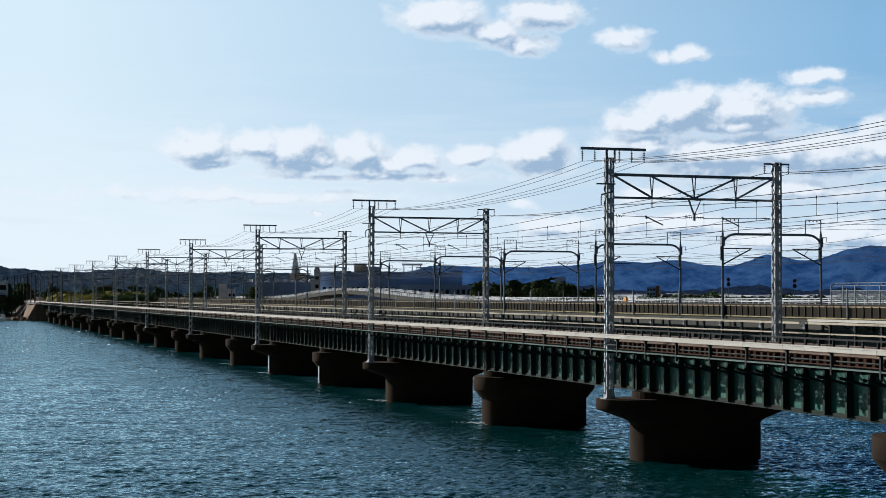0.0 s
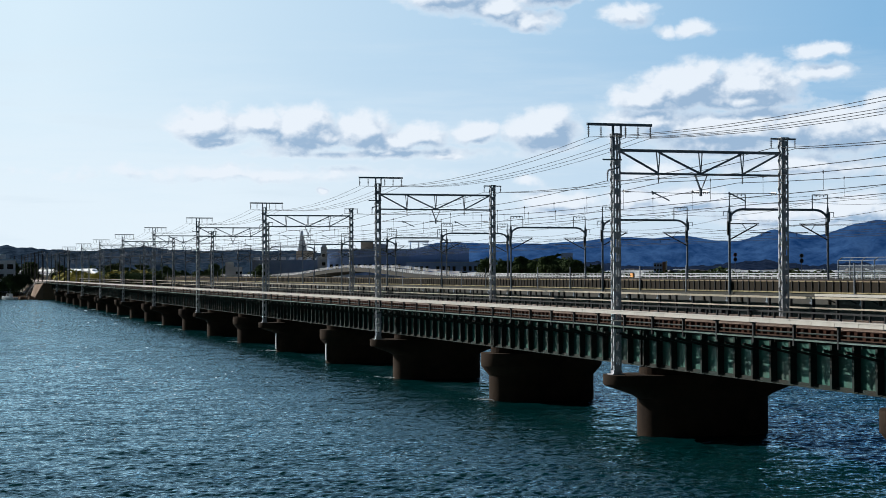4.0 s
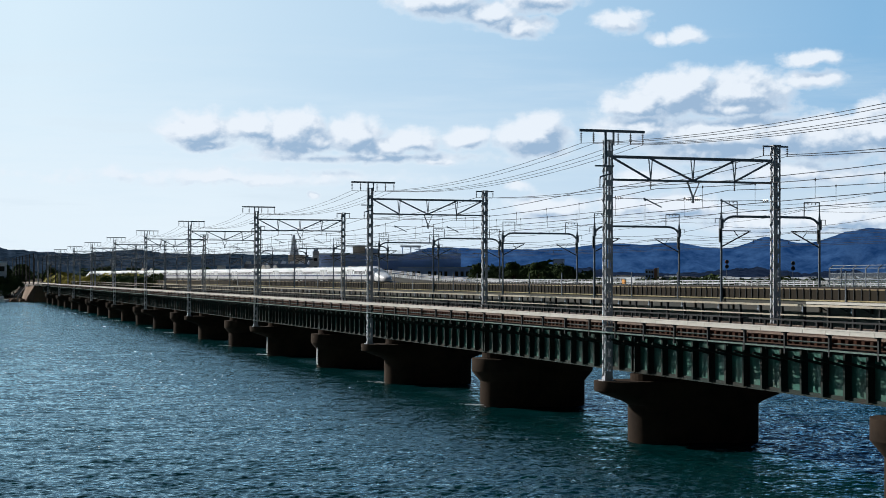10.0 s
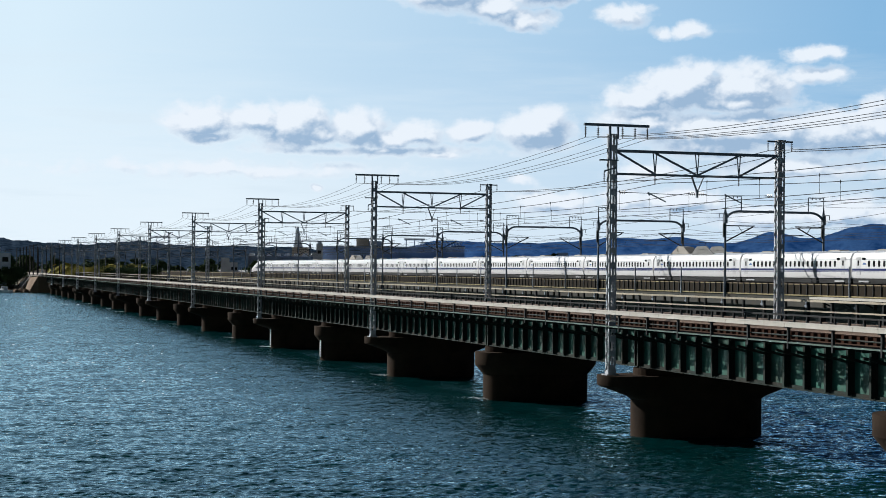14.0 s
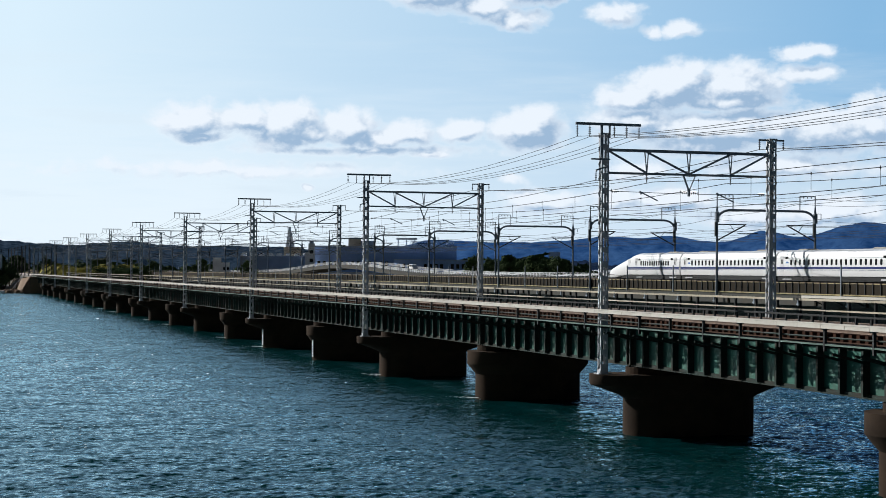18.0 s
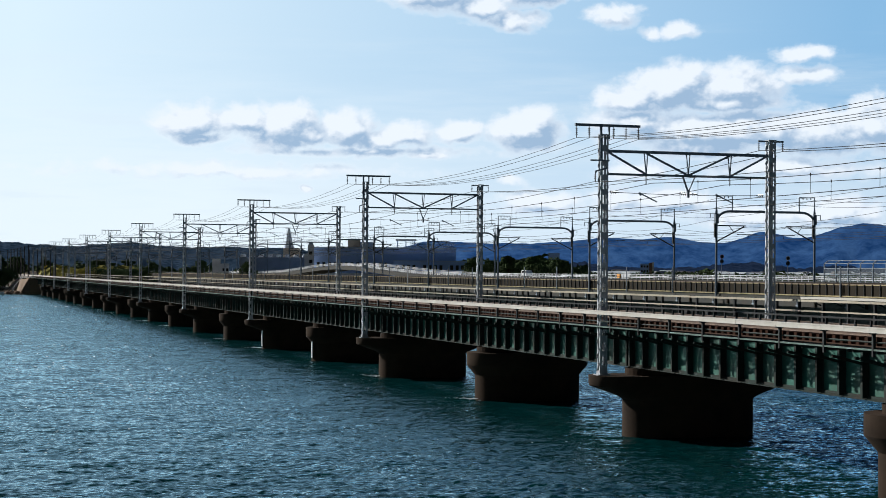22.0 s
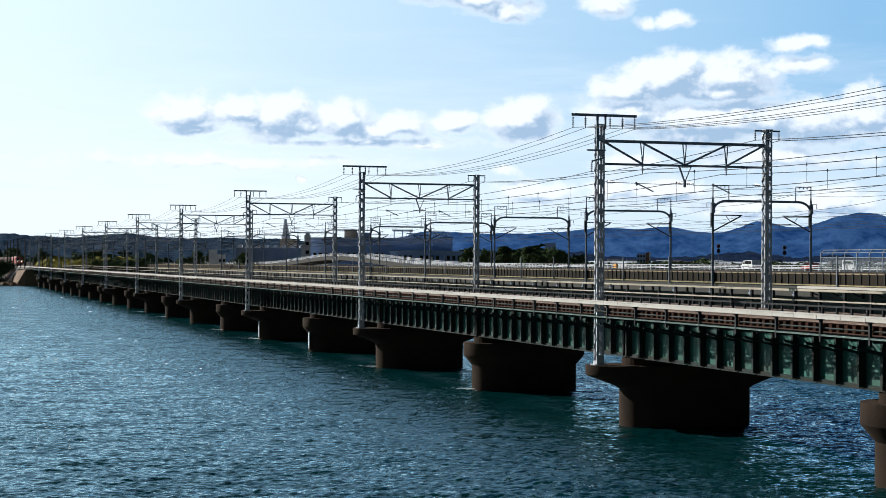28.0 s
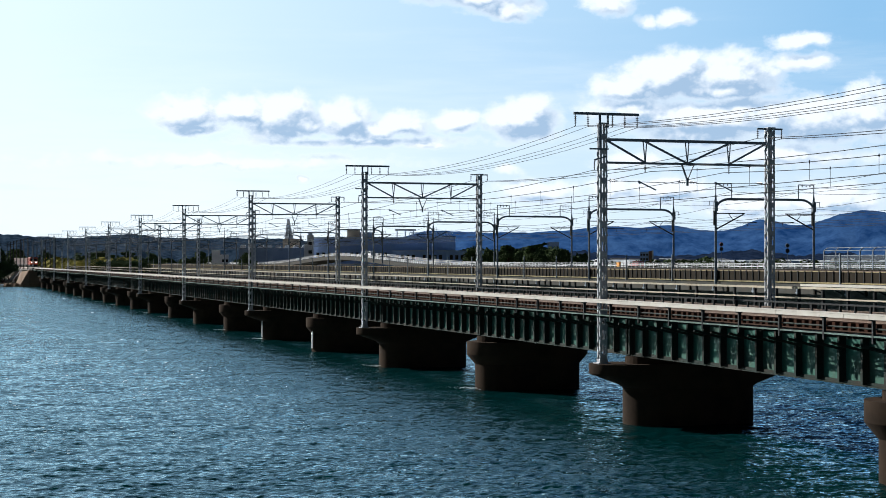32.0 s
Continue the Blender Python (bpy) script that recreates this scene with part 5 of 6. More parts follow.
def arena():
    """The long blue-grey stand building with a lower front block, roof canopy and small windows."""
    a = thing("stand_building", "large blue-grey flat-roofed building with rows of small windows", "building", at=facing(15.3, 800, 1.5))
    part("main_block", Build().box(-37, 32, 0, 24, 0, 17.3), WALL_BLUE, a)
    part("front_block", Build().box(2, 45, -14, 0, 0, 11.2), WALL_BLUE, a)
    part("roof_edge", Build().box(-37.3, 32.3, -0.3, 24.3, 17.3, 18.0), WALL_GREY, a)
    part("front_roof_edge", Build().box(1.8, 45.2, -14.2, -0.3, 11.2, 11.6), WALL_GREY, a)
    part("plant_room", Build().box(-20, -14, 4, 12, 18.0, 22.0), PLANT_BEIGE, a, "beige roof plant room")
    part("plant_block", Build().box(-14, -7, 4, 12, 18.0, 20.5), WALL_GREY, a)
    part("roof_canopy", Build().box(3, 13, 2, 14, 21.2, 22.0), WALL_WHITE, a, "pale flat roof canopy")
    for x in (4, 8, 12):
        part("canopy_post", Build().box(x - 0.25, x + 0.25, 4, 4.5, 18, 21.2), WALL_GREY, a)
    lattice = Build().box(10, 31, 3, 3.3, 20.0, 20.4).box(10, 31, 3, 3.3, 18.4, 18.7)
    for i in range(15):
        lattice.bar((10 + 1.4 * i, 3.15, 18.2), (11.4 + 1.4 * i, 3.15, 20.2), 0.22).bar((10 + 1.4 * i, 3.15, 18.0), (10 + 1.4 * i, 3.15, 20.2), 0.2)
    part("roof_lattice", lattice, WALL_GREY, a)
    win = Build().box(-0.7, 0.7, -0.12, 0.1, -1.1, 1.1).mesh("window", GLASS_DARK)
    for i in range(16):
        part("window", win, None, a, at=(4 + 2.55 * i, -14.02, 4.6))
        if i % 5 != 4:
            part("window", win, None, a, at=(4 + 2.55 * i, -14.02, 8.4))
    for i in range(13):
        part("window", win, None, a, at=(-34 + 2.7 * i, -0.02, 9.5))
    part("white_band", Build().box(-37.1, 2, -0.15, 0, 4.6, 5.3), WALL_WHITE, a)
    for x in (2.5, 20.5):
        part("sign_slab", Build().box(x, x + 1.6, -16, -15.4, 3.5, 9.0), WALL_WHITE, a, "white upright slab")
    return a


PLANT_BEIGE = surface("plant_beige", (0.62, 0.5, 0.38), 0.8, 0.0, 0.2, 0.5, 0.1, 0.0)
WALL_GREY = surface("building_grey", (0.5, 0.6, 0.75), 0.8, 0.0, 0.2, 0.5, 0.1, 0.0)
TOWN_WALL = surface("town_wall", (0.6, 0.63, 0.67), 0.85, 0.0, 0.3, 0.5, 0.05, 0.0)
TOWN_ROOF = surface("town_roof", (0.55, 0.58, 0.6), 0.6, 0.0, 0.4, 0.5, 0.05, 0.0, spec=0.2)
ROOF_DARK = surface("roof_tiles", (0.1, 0.1, 0.11), 0.7, 0.0, 0.4, 0.8, 0.2, 0.1)
arena()
st = thing("stair_tower", "white stair tower at the end of the long building", "building", at=facing(12.6, 790, 1.5))
part("tower_block", Build().box(-1.3, 1.7, -3, 3, 0, 18.8).box(-2.8, -1.3, -3, 3, 0, 14.5), WALL_WHITE, st)
part("tower_cap", Build().box(-0.8, 1.2, -2, 2, 18.8, 20.2), WALL_GREY, st)
for z in (6, 10, 14):
    part("window", Build().box(-0.7, 0.9, -3.08, -3.0, z, z + 1.6), GLASS_DARK, st)

LEAF_WALL = surface("hall_dark_wall", (0.2, 0.24, 0.3), 0.85, 0.0, 0.3, 0.5, 0.1, 0.0)
hall = thing("saw_roof_hall", "low grey hall with a row of saw-tooth roofs, white for sky-lit glazing", "building", at=facing(11.45, 850, 1.5))
part("hall_wall", Build().box(-19, 17, 0, 18, 0, 13.2), LEAF_WALL, hall)
tooth = Build()
tooth.v = [(0, 0, 0), (2.9, 0, 0), (2.9, 18, 0), (0, 18, 0), (0.8, 0, 1.6), (2.9, 0, 1.5), (2.9, 18, 1.5), (0.8, 18, 1.6)]
tooth.f = [(3, 2, 1, 0), (4, 5, 6, 7), (0, 1, 5, 4), (1, 2, 6, 5), (2, 3, 7, 6), (3, 0, 4, 7)]
# white paint here stands in for glazing lit by the sky
tooth_me = tooth.mesh("saw_roof", WALL_WHITE)
for i in range(8):
    part("saw_roof", tooth_me, None, hall, at=(-18.6 + 4.5 * i, 0, 13.2))

tw = thing("beacon_tower", "pale pointed lattice tower on a brown base building", "tower", at=facing(11.9, 900, 1.5))
part("base_block", Build().box(-3.6, 5.4, -3, 3, 0, 18.5), PLANT_BEIGE, tw)
part("shaft", Build().loft([[(sx * w - 0.8 * (1 - w / 3.2), sy * w * 0.6, z) for sx, sy in ((-1, -1), (1, -1), (1, 1), (-1, 1))]
                            for z, w in ((18.5, 2.4), (22, 1.7), (26, 1.0), (29.2, 0.6))]), WALL_WHITE, tw, "pale tapering tower shaft")
for z, w in ((19.5, 2.2), (21.5, 1.8), (23.5, 1.45), (25.5, 1.1)):
    part("tower_ring", Build().box(-w - 0.8, w - 0.8 + 0.6, -w * 0.65, w * 0.65, z, z + 0.35), WALL_WHITE, tw)

wb = thing("white_house", "white three-storey house beyond the tracks", "building", at=facing(9.55, 900, 1.5))
part("house_block", Build().box(-4.5, 4.5, 0, 8, 0, 10), WALL_WHITE, wb)
part("wing", Build().box(-4.5, 0, -1, 0, 0, 12.5), WALL_WHITE, wb)
for x in (1.0, 3.0):
    for z in (3, 6):
        part("window", Build().box(x, x + 1.2, -0.06, 0, z, z + 1.5), GLASS_DARK, wb)

sb = thing("shore_building", "white concrete building on the bank with dark windows", "building", at=Matrix.Translation((16.3, 552, 2.0)))
part("main_block", Build().box(-9, 6, 0, 10, -2, 10.2), WALL_WHITE, sb)
part("roof_edge", Build().box(-9.2, 6.2, -0.2, 10.2, 10.2, 10.6), WALL_GREY, sb)
part("roof_hut", Build().box(-4, 3, 2, 6, 10.6, 12.2), WALL_WHITE, sb)
for z in (1.0, 4.2, 7.4):
    for x in (-5.6, -2.6, 0.4, 3.4):
        part("window", Build().box(x, x + 1.9, -0.08, 0.0, z, z + 1.6), GLASS_DARK, sb)
ap = thing("apartment_block", "beige and grey apartment tower far beyond the road", "building", at=facing(24.15, 1150, 1.5))
part("grey_block", Build().box(-5, 1, 0, 8, 0, 13.0), WALL_BLUE, ap)
part("beige_block", Build().box(1, 3.2, -1, 7, 0, 13.8), BROWN, ap)
part("white_column", Build().box(3.2, 4.2, -1, 5, 0, 14.2), TOWN_WALL, ap)
win = Build().box(-0.6, 0.6, -0.1, 0.05, -0.7, 0.7).mesh("window", GLASS_DARK)
for i in range(3):
    for j in range(4):
        part("window", win, None, ap, at=(-4.0 + 1.9 * i, 0, 2.2 + 3 * j))
kp = thing("hilltop_block", "small dark block building on a wooded rise", "building", at=facing(20.95, 1150, 1.5))
part("block", Build().box(-4, 4, 0, 6, -1, 20), WALL_BLUE, kp)



def house(seed, w, d, h, wall, roof):
    g = thing("house", "small far town house with pitched roof" if roof is ROOF_DARK else "low pale far town shed with shallow pale roof", "house", "houses of the far town")
    part("wall", Build().box(-w / 2, w / 2, -d / 2, d / 2, -1, h), wall, g)
    r = Build()
    k = h + (w * 0.26 if roof is ROOF_DARK else 1.5)
    r.v = [(-w / 2 - .4, -d / 2 - .4, h), (w / 2 + .4, -d / 2 - .4, h), (w / 2 + .4, d / 2 + .4, h), (-w / 2 - .4, d / 2 + .4, h), (-w * 0.45, 0, k), (w * 0.45, 0, k)]
    r.f = [(3, 2, 1, 0), (0, 1, 5, 4), (2, 3, 4, 5), (1, 2, 5), (3, 0, 4)]
    part("roof", r, roof, g)
    for x in (-w * 0.28, w * 0.18):
        part("window", Build().box(x, x + w * 0.16, -d / 2 - 0.08, -d / 2, h * 0.45, h * 0.75), GLASS_DARK, g)
    return g


houses = [house(1, 10, 8, 5.5, TOWN_WALL, ROOF_DARK), house(2, 9, 8, 6.5, WALL_GREY, ROOF_DARK), house(3, 22, 12, 6.0, TOWN_WALL, TOWN_ROOF),
          house(4, 14, 9, 7.5, WALL_WHITE, TOWN_ROOF), house(5, 12, 9, 5.5, BROWN, ROOF_DARK)]
spots = []
for i in range(120):
    az, d = rng.uniform(20.5, 34.5), rng.uniform(1250, 1950)
    spots.append((rng.choice((0, 1, 2, 2, 3, 4)), math.sin(radians(az)) * d, math.cos(radians(az)) * d, rng.uniform(-0.9, 0.3), 0.0))
scatter(houses, spots)

# ---- the far bridge end ----
bank = thing("abutment", "brown stone-faced abutment slope at the bridge end", "abutment", kind="structure")
ab = Build()
ab.v = [(29.0, 517.8, -2), (41, 517.8, -2), (41, 517.8, 5.0), (29.0, 517.8, 5.0), (25.2, 521, -2), (27.6, 526, 4.6), (27.0, 560, 4.6), (41, 560, 4.8), (23, 560, 0)]
ab.f = [(0, 1, 2, 3), (4, 0, 3, 5), (3, 2, 7, 6, 5), (4, 5, 6, 8)]
part("stone_face", ab, BANK, bank)
rnd = random.Random(9)
rock_me = []
for i in range(4):
    rk = Build()
    rk.loft([[(math.cos(a) * r * rnd.uniform(0.75, 1.15), math.sin(a) * r * rnd.uniform(0.75, 1.15), z) for a in [j * 1.047 for j in range(6)]] for z, r in ((-0.5, 0.9), (0.1, 1.0), (0.55, 0.7), (0.75, 0.3))])
    rock_me.append(rk.mesh("rock", BANK))
for i in range(26):
    u = rnd.random()
    rk = tagged(new("rock", rock_me[i % 4]), "brown boulder at the foot of the bank", "rock", "boulders on the bank")
    rk.matrix_basis = Matrix.Translation((26.5 - 8 * u + rnd.uniform(-0.5, 0.5), 519.5 + 5.5 * u + rnd.uniform(0, 1.5), rnd.uniform(-0.2, 0.5))) @ Matrix.Rotation(rnd.random() * 6, 4, "Z")
emb = Build()
emb.loft([[(22 - c, y, -1), (28 - c, y, 4.9), (42 - c, y, 4.9), (50 - c, y, -1)] for y, c in [(535 + 25 * i, (max(0, 535 + 25 * i - 690) / 25) ** 2 * 0.9) for i in range(32)]])
part("embankment", emb, EARTH, bank)
for x in TRACKS:
    for d in (-0.5665, 0.5665):
        path = [(x + d - (max(0, y - 690) / 25) ** 2 * 0.9, y, 5.5) for y in [519 + 18 * i for i in range(42)]]
        part("rail", Build().tube(path, 0.06, 4), RAIL, bank)
    part("ballast", Build().loft([[(x + o - (max(0, y - 690) / 25) ** 2 * 0.9, y, z) for o, z in ((-1.9, 4.85), (-1.3, 5.42), (1.3, 5.42), (1.9, 4.85))] for y in [519 + 18 * i for i in range(42)]]), BALLAST, bank)
stair = thing("bank_railing", "grey pipe railing down the bank slope", "railing")
for k in range(8):
    part("post", Build().box(-0.05, 0.05, -0.05, 0.05, 0, 1.1), STEEL, stair, at=(27.4 - 0.45 * k, 526 - 0.7 * k, 4.6 - 0.62 * k))
part("handrail", Build().bar((27.4, 526, 5.7), (24.2, 521.1, 1.36), 0.08), STEEL, stair)


def boat():
    b = thing("motor_boat", "small white motor boat moored by the bank", "boat", at=Matrix.Translation((19.2, 520, 0)) @ Matrix.Rotation(radians(35), 4, "Z"))
    rings = []
    for u, w, s in ((-3.2, 0.9, 0.0), (-1, 1.1, 0.0), (1.2, 1.0, 0.05), (2.6, 0.6, 0.2), (3.6, 0.06, 0.4)):
        rings.append([(-w, u, 0.8 + s), (-w * 0.7, u, 0.05 + s * 0.5), (0, u, -0.2 + s), (w * 0.7, u, 0.05 + s * 0.5), (w, u, 0.8 + s), (0, u, 0.75 + s)])
    part("hull", Build().loft(rings), WHITE, b, smooth=True)
    part("cabin", Build().loft([[(-0.7, -0.9, 0.7), (0.7, -0.9, 0.7), (0.7, 1.1, 0.7), (-0.7, 1.1, 0.7)], [(-0.6, -0.8, 1.9), (0.6, -0.8, 1.9), (0.6, 0.5, 1.9), (-0.6, 0.5, 1.9)]]), WHITE, b)
    part("cabin_window", Build().box(-0.68, 0.68, -0.5, 0.3, 1.3, 1.7), GLASS_DARK, b)
    part("mast", Build().tube([(0, -0.4, 1.9), (0, -0.4, 3.6)], 0.04, 6), STEEL, b)
    return b


boat()
pole_far = thing("line_pole", "dark concrete line pole with short cross arms beyond the bridge", "pole", "line poles beyond the bridge")
part("shaft", Build().tube([(0, 0, 0), (0, 0, 12.5)], [0.2, 0.14], 8), DARK_STEEL, pole_far)
for z in (11.2, 12.1):
    part("cross_arm", Build().box(-1.4, 1.4, -0.05, 0.05, z, z + 0.1), DARK_STEEL, pole_far)
for i in range(11):
    y = 560 + 24 * i
    c = max(0, (y - 690) / 25) ** 2 * 0.9
    for j, dx in enumerate((-3.5, 5.2)):
        m = Matrix.Translation((34.6 + dx * 1.0 - c, y, 3.0))
        if i == 0 and j == 0:
            pole_far.matrix_basis = m
        else:
            copy_thing(pole_far, m)

# ---- fittings of the road bridge, viaduct and piers ----
wall_b = thing("noise_barrier", "grey framed transparent noise barrier along the road", "noise barrier")
CLEAR = surface("clear_panel", (0.32, 0.36, 0.38), 0.25, 0.0, 0.2, 2, 0.3, 0.0)
CLEAR.node_tree.nodes["Principled BSDF"].inputs["Alpha"].default_value = 0.13
frame_me = Build().box(-0.09, 0.09, -0.09, 0.09, 0, 3.3).bar((0, 0, 3.25), (0.75, 0, 3.75), 0.16).mesh("upright", PIPE_GREY)
panel_me = Build().box(-0.02, 0.02, -1.85, 1.85, 1.35, 2.3).mesh("panel", CLEAR)
for k in range(24):
    y = 262.6 - 4.0 * k
    part("upright", frame_me, None, wall_b, at=(ROAD_X - 0.15, y, road_z(y)))
    if k < 23:
        part("lower_panel", Build().box(-0.03, 0.03, -1.9, 1.9, 0.15, 1.2).mesh("lower_panel", CLEAR) if k == 0 else bpy.data.meshes["lower_panel"], None, wall_b, at=(ROAD_X - 0.15, y - 2, road_z(y)))
        part("panel", panel_me, None, wall_b, at=(ROAD_X - 0.15, y - 2, road_z(y)))
for z, dx in ((1.25, 0), (2.35, 0), (3.2, 0.05), (3.7, 0.72)):
    part("rail", Build().box(ROAD_X - 0.22 + dx, ROAD_X - 0.08 + dx, 170.6, 262.6, road_z(200) + z, road_z(200) + z + 0.12), PIPE_GREY, wall_b)
orange = thing("marker_box", "small orange marker box on the road railing", "marker", at=(ROAD_X - 0.1, 355, road_z(355)))
part("box", Build().box(-0.1, 0.25, -0.8, 0.8, 0.2, 1.15), ORANGE, orange)

ledge = thing("service_ledge", "pale concrete service ledge on steel brackets beside the viaduct", "ledge")
part("slab", Build().box(84.6, 86.2, 70, 151, 5.18, 5.4), TROUGH, ledge)
for k in range(20):
    part("bracket", Build().bar((86.4, 150 - 4 * k, 4.5), (84.9, 150 - 4 * k, 5.15), 0.12), DARK_STEEL, ledge)
hanger_me = Build().box(-0.12, 0.0, -0.09, 0.09, 4.25, 5.1).box(-0.14, 0.0, -0.28, 0.28, 4.35, 4.5).mesh("downpipe", PIPE_GREY)
pil_me = Build().box(-0.1, 0.1, -0.14, 0.14, 4.32, 5.08).mesh("girder_rib", PARAPET)
for k in range(36):
    p, a = on_line(132 + 9.75 * k, -5.78)
    part("girder_rib", pil_me, None, viaduct, at=Matrix.Translation(p) @ Matrix.Rotation(a, 4, "Z"))
    p, a = on_line(135.6 + 9.75 * k, -5.74)
    part("downpipe", hanger_me, None, viaduct, at=Matrix.Translation(p) @ Matrix.Rotation(a, 4, "Z"))
cable = []
for k in range(23):
    for i in range(8):
        u = i / 8
        p, _ = on_line(145.4 + 19.5 * (k + u), -6.25)
        cable.append(p + Vector((0, 0, 7.35 - 0.28 * 4 * u * (1 - u))))
thing("parapet_cable", "dark cable sagging between the parapet poles", "cable", build=Build().tube(cable, 0.03, 5), mat=WIRE)


def road_sign(y, rim, z):
    """A mast beside the road with two round signs."""
    s = thing("road_sign", "round road signs on a thin grey mast", "sign", "signs on the road bridge", at=(ROAD_X + 0.5, y, road_z(y)))
    part("mast", Build().tube([(0, 0, 0), (0, 0, z)], 0.06, 6), PIPE_GREY, s)
    for dz, m in ((-0.3, rim), (-1.25, DARK_STEEL)):
        disc = part("disc", Build().tube([(0, -0.12, z + dz), (0, -0.06, z + dz)], 0.42, 16), m, s)
        part("disc_face", Build().tube([(0, -0.14, z + dz), (0, -0.121, z + dz)], 0.3, 16), DARK_STEEL, disc)


RED = surface("red_paint", (0.22, 0.03, 0.025), 0.5, 0.0, 0.2, 3, 0.4, 0.0)
road_sign(304.0, RED, 5.1)
road_sign(277.0, PIPE_GREY, 4.6)


def gauge_board(y):
    """A white tide-gauge board on the round end of a pier, with dark marks."""
    g = thing("gauge_board", "white upright water gauge board with dark marks on a pier", "gauge", "gauge boards on the piers", at=(31.29, y - 0.35, 0.25))
    part("board", Build().box(-0.03, 0.03, -0.16, 0.16, 0, 2.0), WHITE, g)
    for k in range(8):
        part("mark", Build().box(-0.036, -0.03, -0.12, 0.02, 0.15 + 0.23 * k, 0.22 + 0.23 * k), DARK_STEEL, g)


for k in (3, 4):
    gauge_board(PIER0 + SPAN * k)
for y, dx in ((69.0, 4.75), (80.0, 4.75), (82.5, 4.75), (96.0, 4.75), (118.0, 4.75), (124.5, 4.75)):
    c = thing("relay_box", "small dark trackside junction box on the bridge edge", "relay box", "relay boxes on the bridge", at=(MID + dx, y, 5.2))
    part("cabinet", Build().box(-0.1, 0.1, -0.16, 0.16, 0.2, 0.52), DARK_STEEL, c)
    part("legs", Build().box(-0.04, 0.04, -0.04, 0.04, 0, 0.2), DARK_STEEL, c)

# white flecks strewn over the waves as painted sun glints
flecks, rnd = Build(), random.Random(77)
while len(flecks.f) < 420:
    d, az = 1 / rnd.uniform(1 / 420, 1 / 52), radians(rnd.uniform(-1.5, 30))
    x, y = d * math.sin(az), d * math.cos(az)
    if x > 29.5 or d < 70 + 2.2 * max(0.0, x) * rnd.random() or noise.noise((x * 0.06, y * 0.02, 5)) < rnd.uniform(-0.6, 0.5):
        continue
    w, l, n = d * 0.0006 * rnd.uniform(0.4, 1.6), d * d * 1.3e-5 * rnd.uniform(0.4, 1.3), len(flecks.v)
    flecks.v += [(x + w * math.cos(t) * rnd.uniform(0.5, 1.2), y + l * math.sin(t) * rnd.uniform(0.5, 1.2), 0.05 + rnd.uniform(0, 0.02)) for t in [k * 1.047 for k in range(6)]]
    flecks.f.append(tuple(range(n, n + 6)))
FOAM_AND_GLINT = surface("foam", (0.5, 0.55, 0.57), 0.8, 0.0, 0.1, 6, 1, 0.2)
for k in (1, 2, 4, 5, 7, 8, 10, 11, 13):
    rnd = random.Random(k)
    b = Build()
    for i in range(34):
        u = rnd.random()
        x, y = 31.0 - 1.6 * u * rnd.random(), PIER0 + SPAN * k - 1.2 + rnd.gauss(0, 0.5) + 1.5 * u
        r = rnd.uniform(0.05, 0.2) * (1.1 - u)
        n = len(b.v)
        b.v += [(x + r * 2 * math.cos(a) * rnd.uniform(0.6, 1), y + r * math.sin(a) * rnd.uniform(0.6, 1), 0.1 + rnd.uniform(0, 0.05)) for a in [i * 1.047 for i in range(6)]]
        b.f.append(tuple(range(n, n + 6)))
    thing("foam", "white foam flecks where the current meets a pier", "foam", kind="stuff", build=b, mat=FOAM_AND_GLINT)
tagged(part("foam_flecks", flecks, FOAM_AND_GLINT, waves, "small white flecks for sun glints on wavelet crests"), kind="stuff")

# ---- road vehicles and the freight locomotive ----
HEADLIGHT = bpy.data.materials.new("headlight")
HEADLIGHT.use_nodes = True
hb = HEADLIGHT.node_tree.nodes["Principled BSDF"]
hb.inputs["Emission Color"].default_value, hb.inputs["Emission Strength"].default_value = (1.0, 0.93, 0.8, 1), 14.0


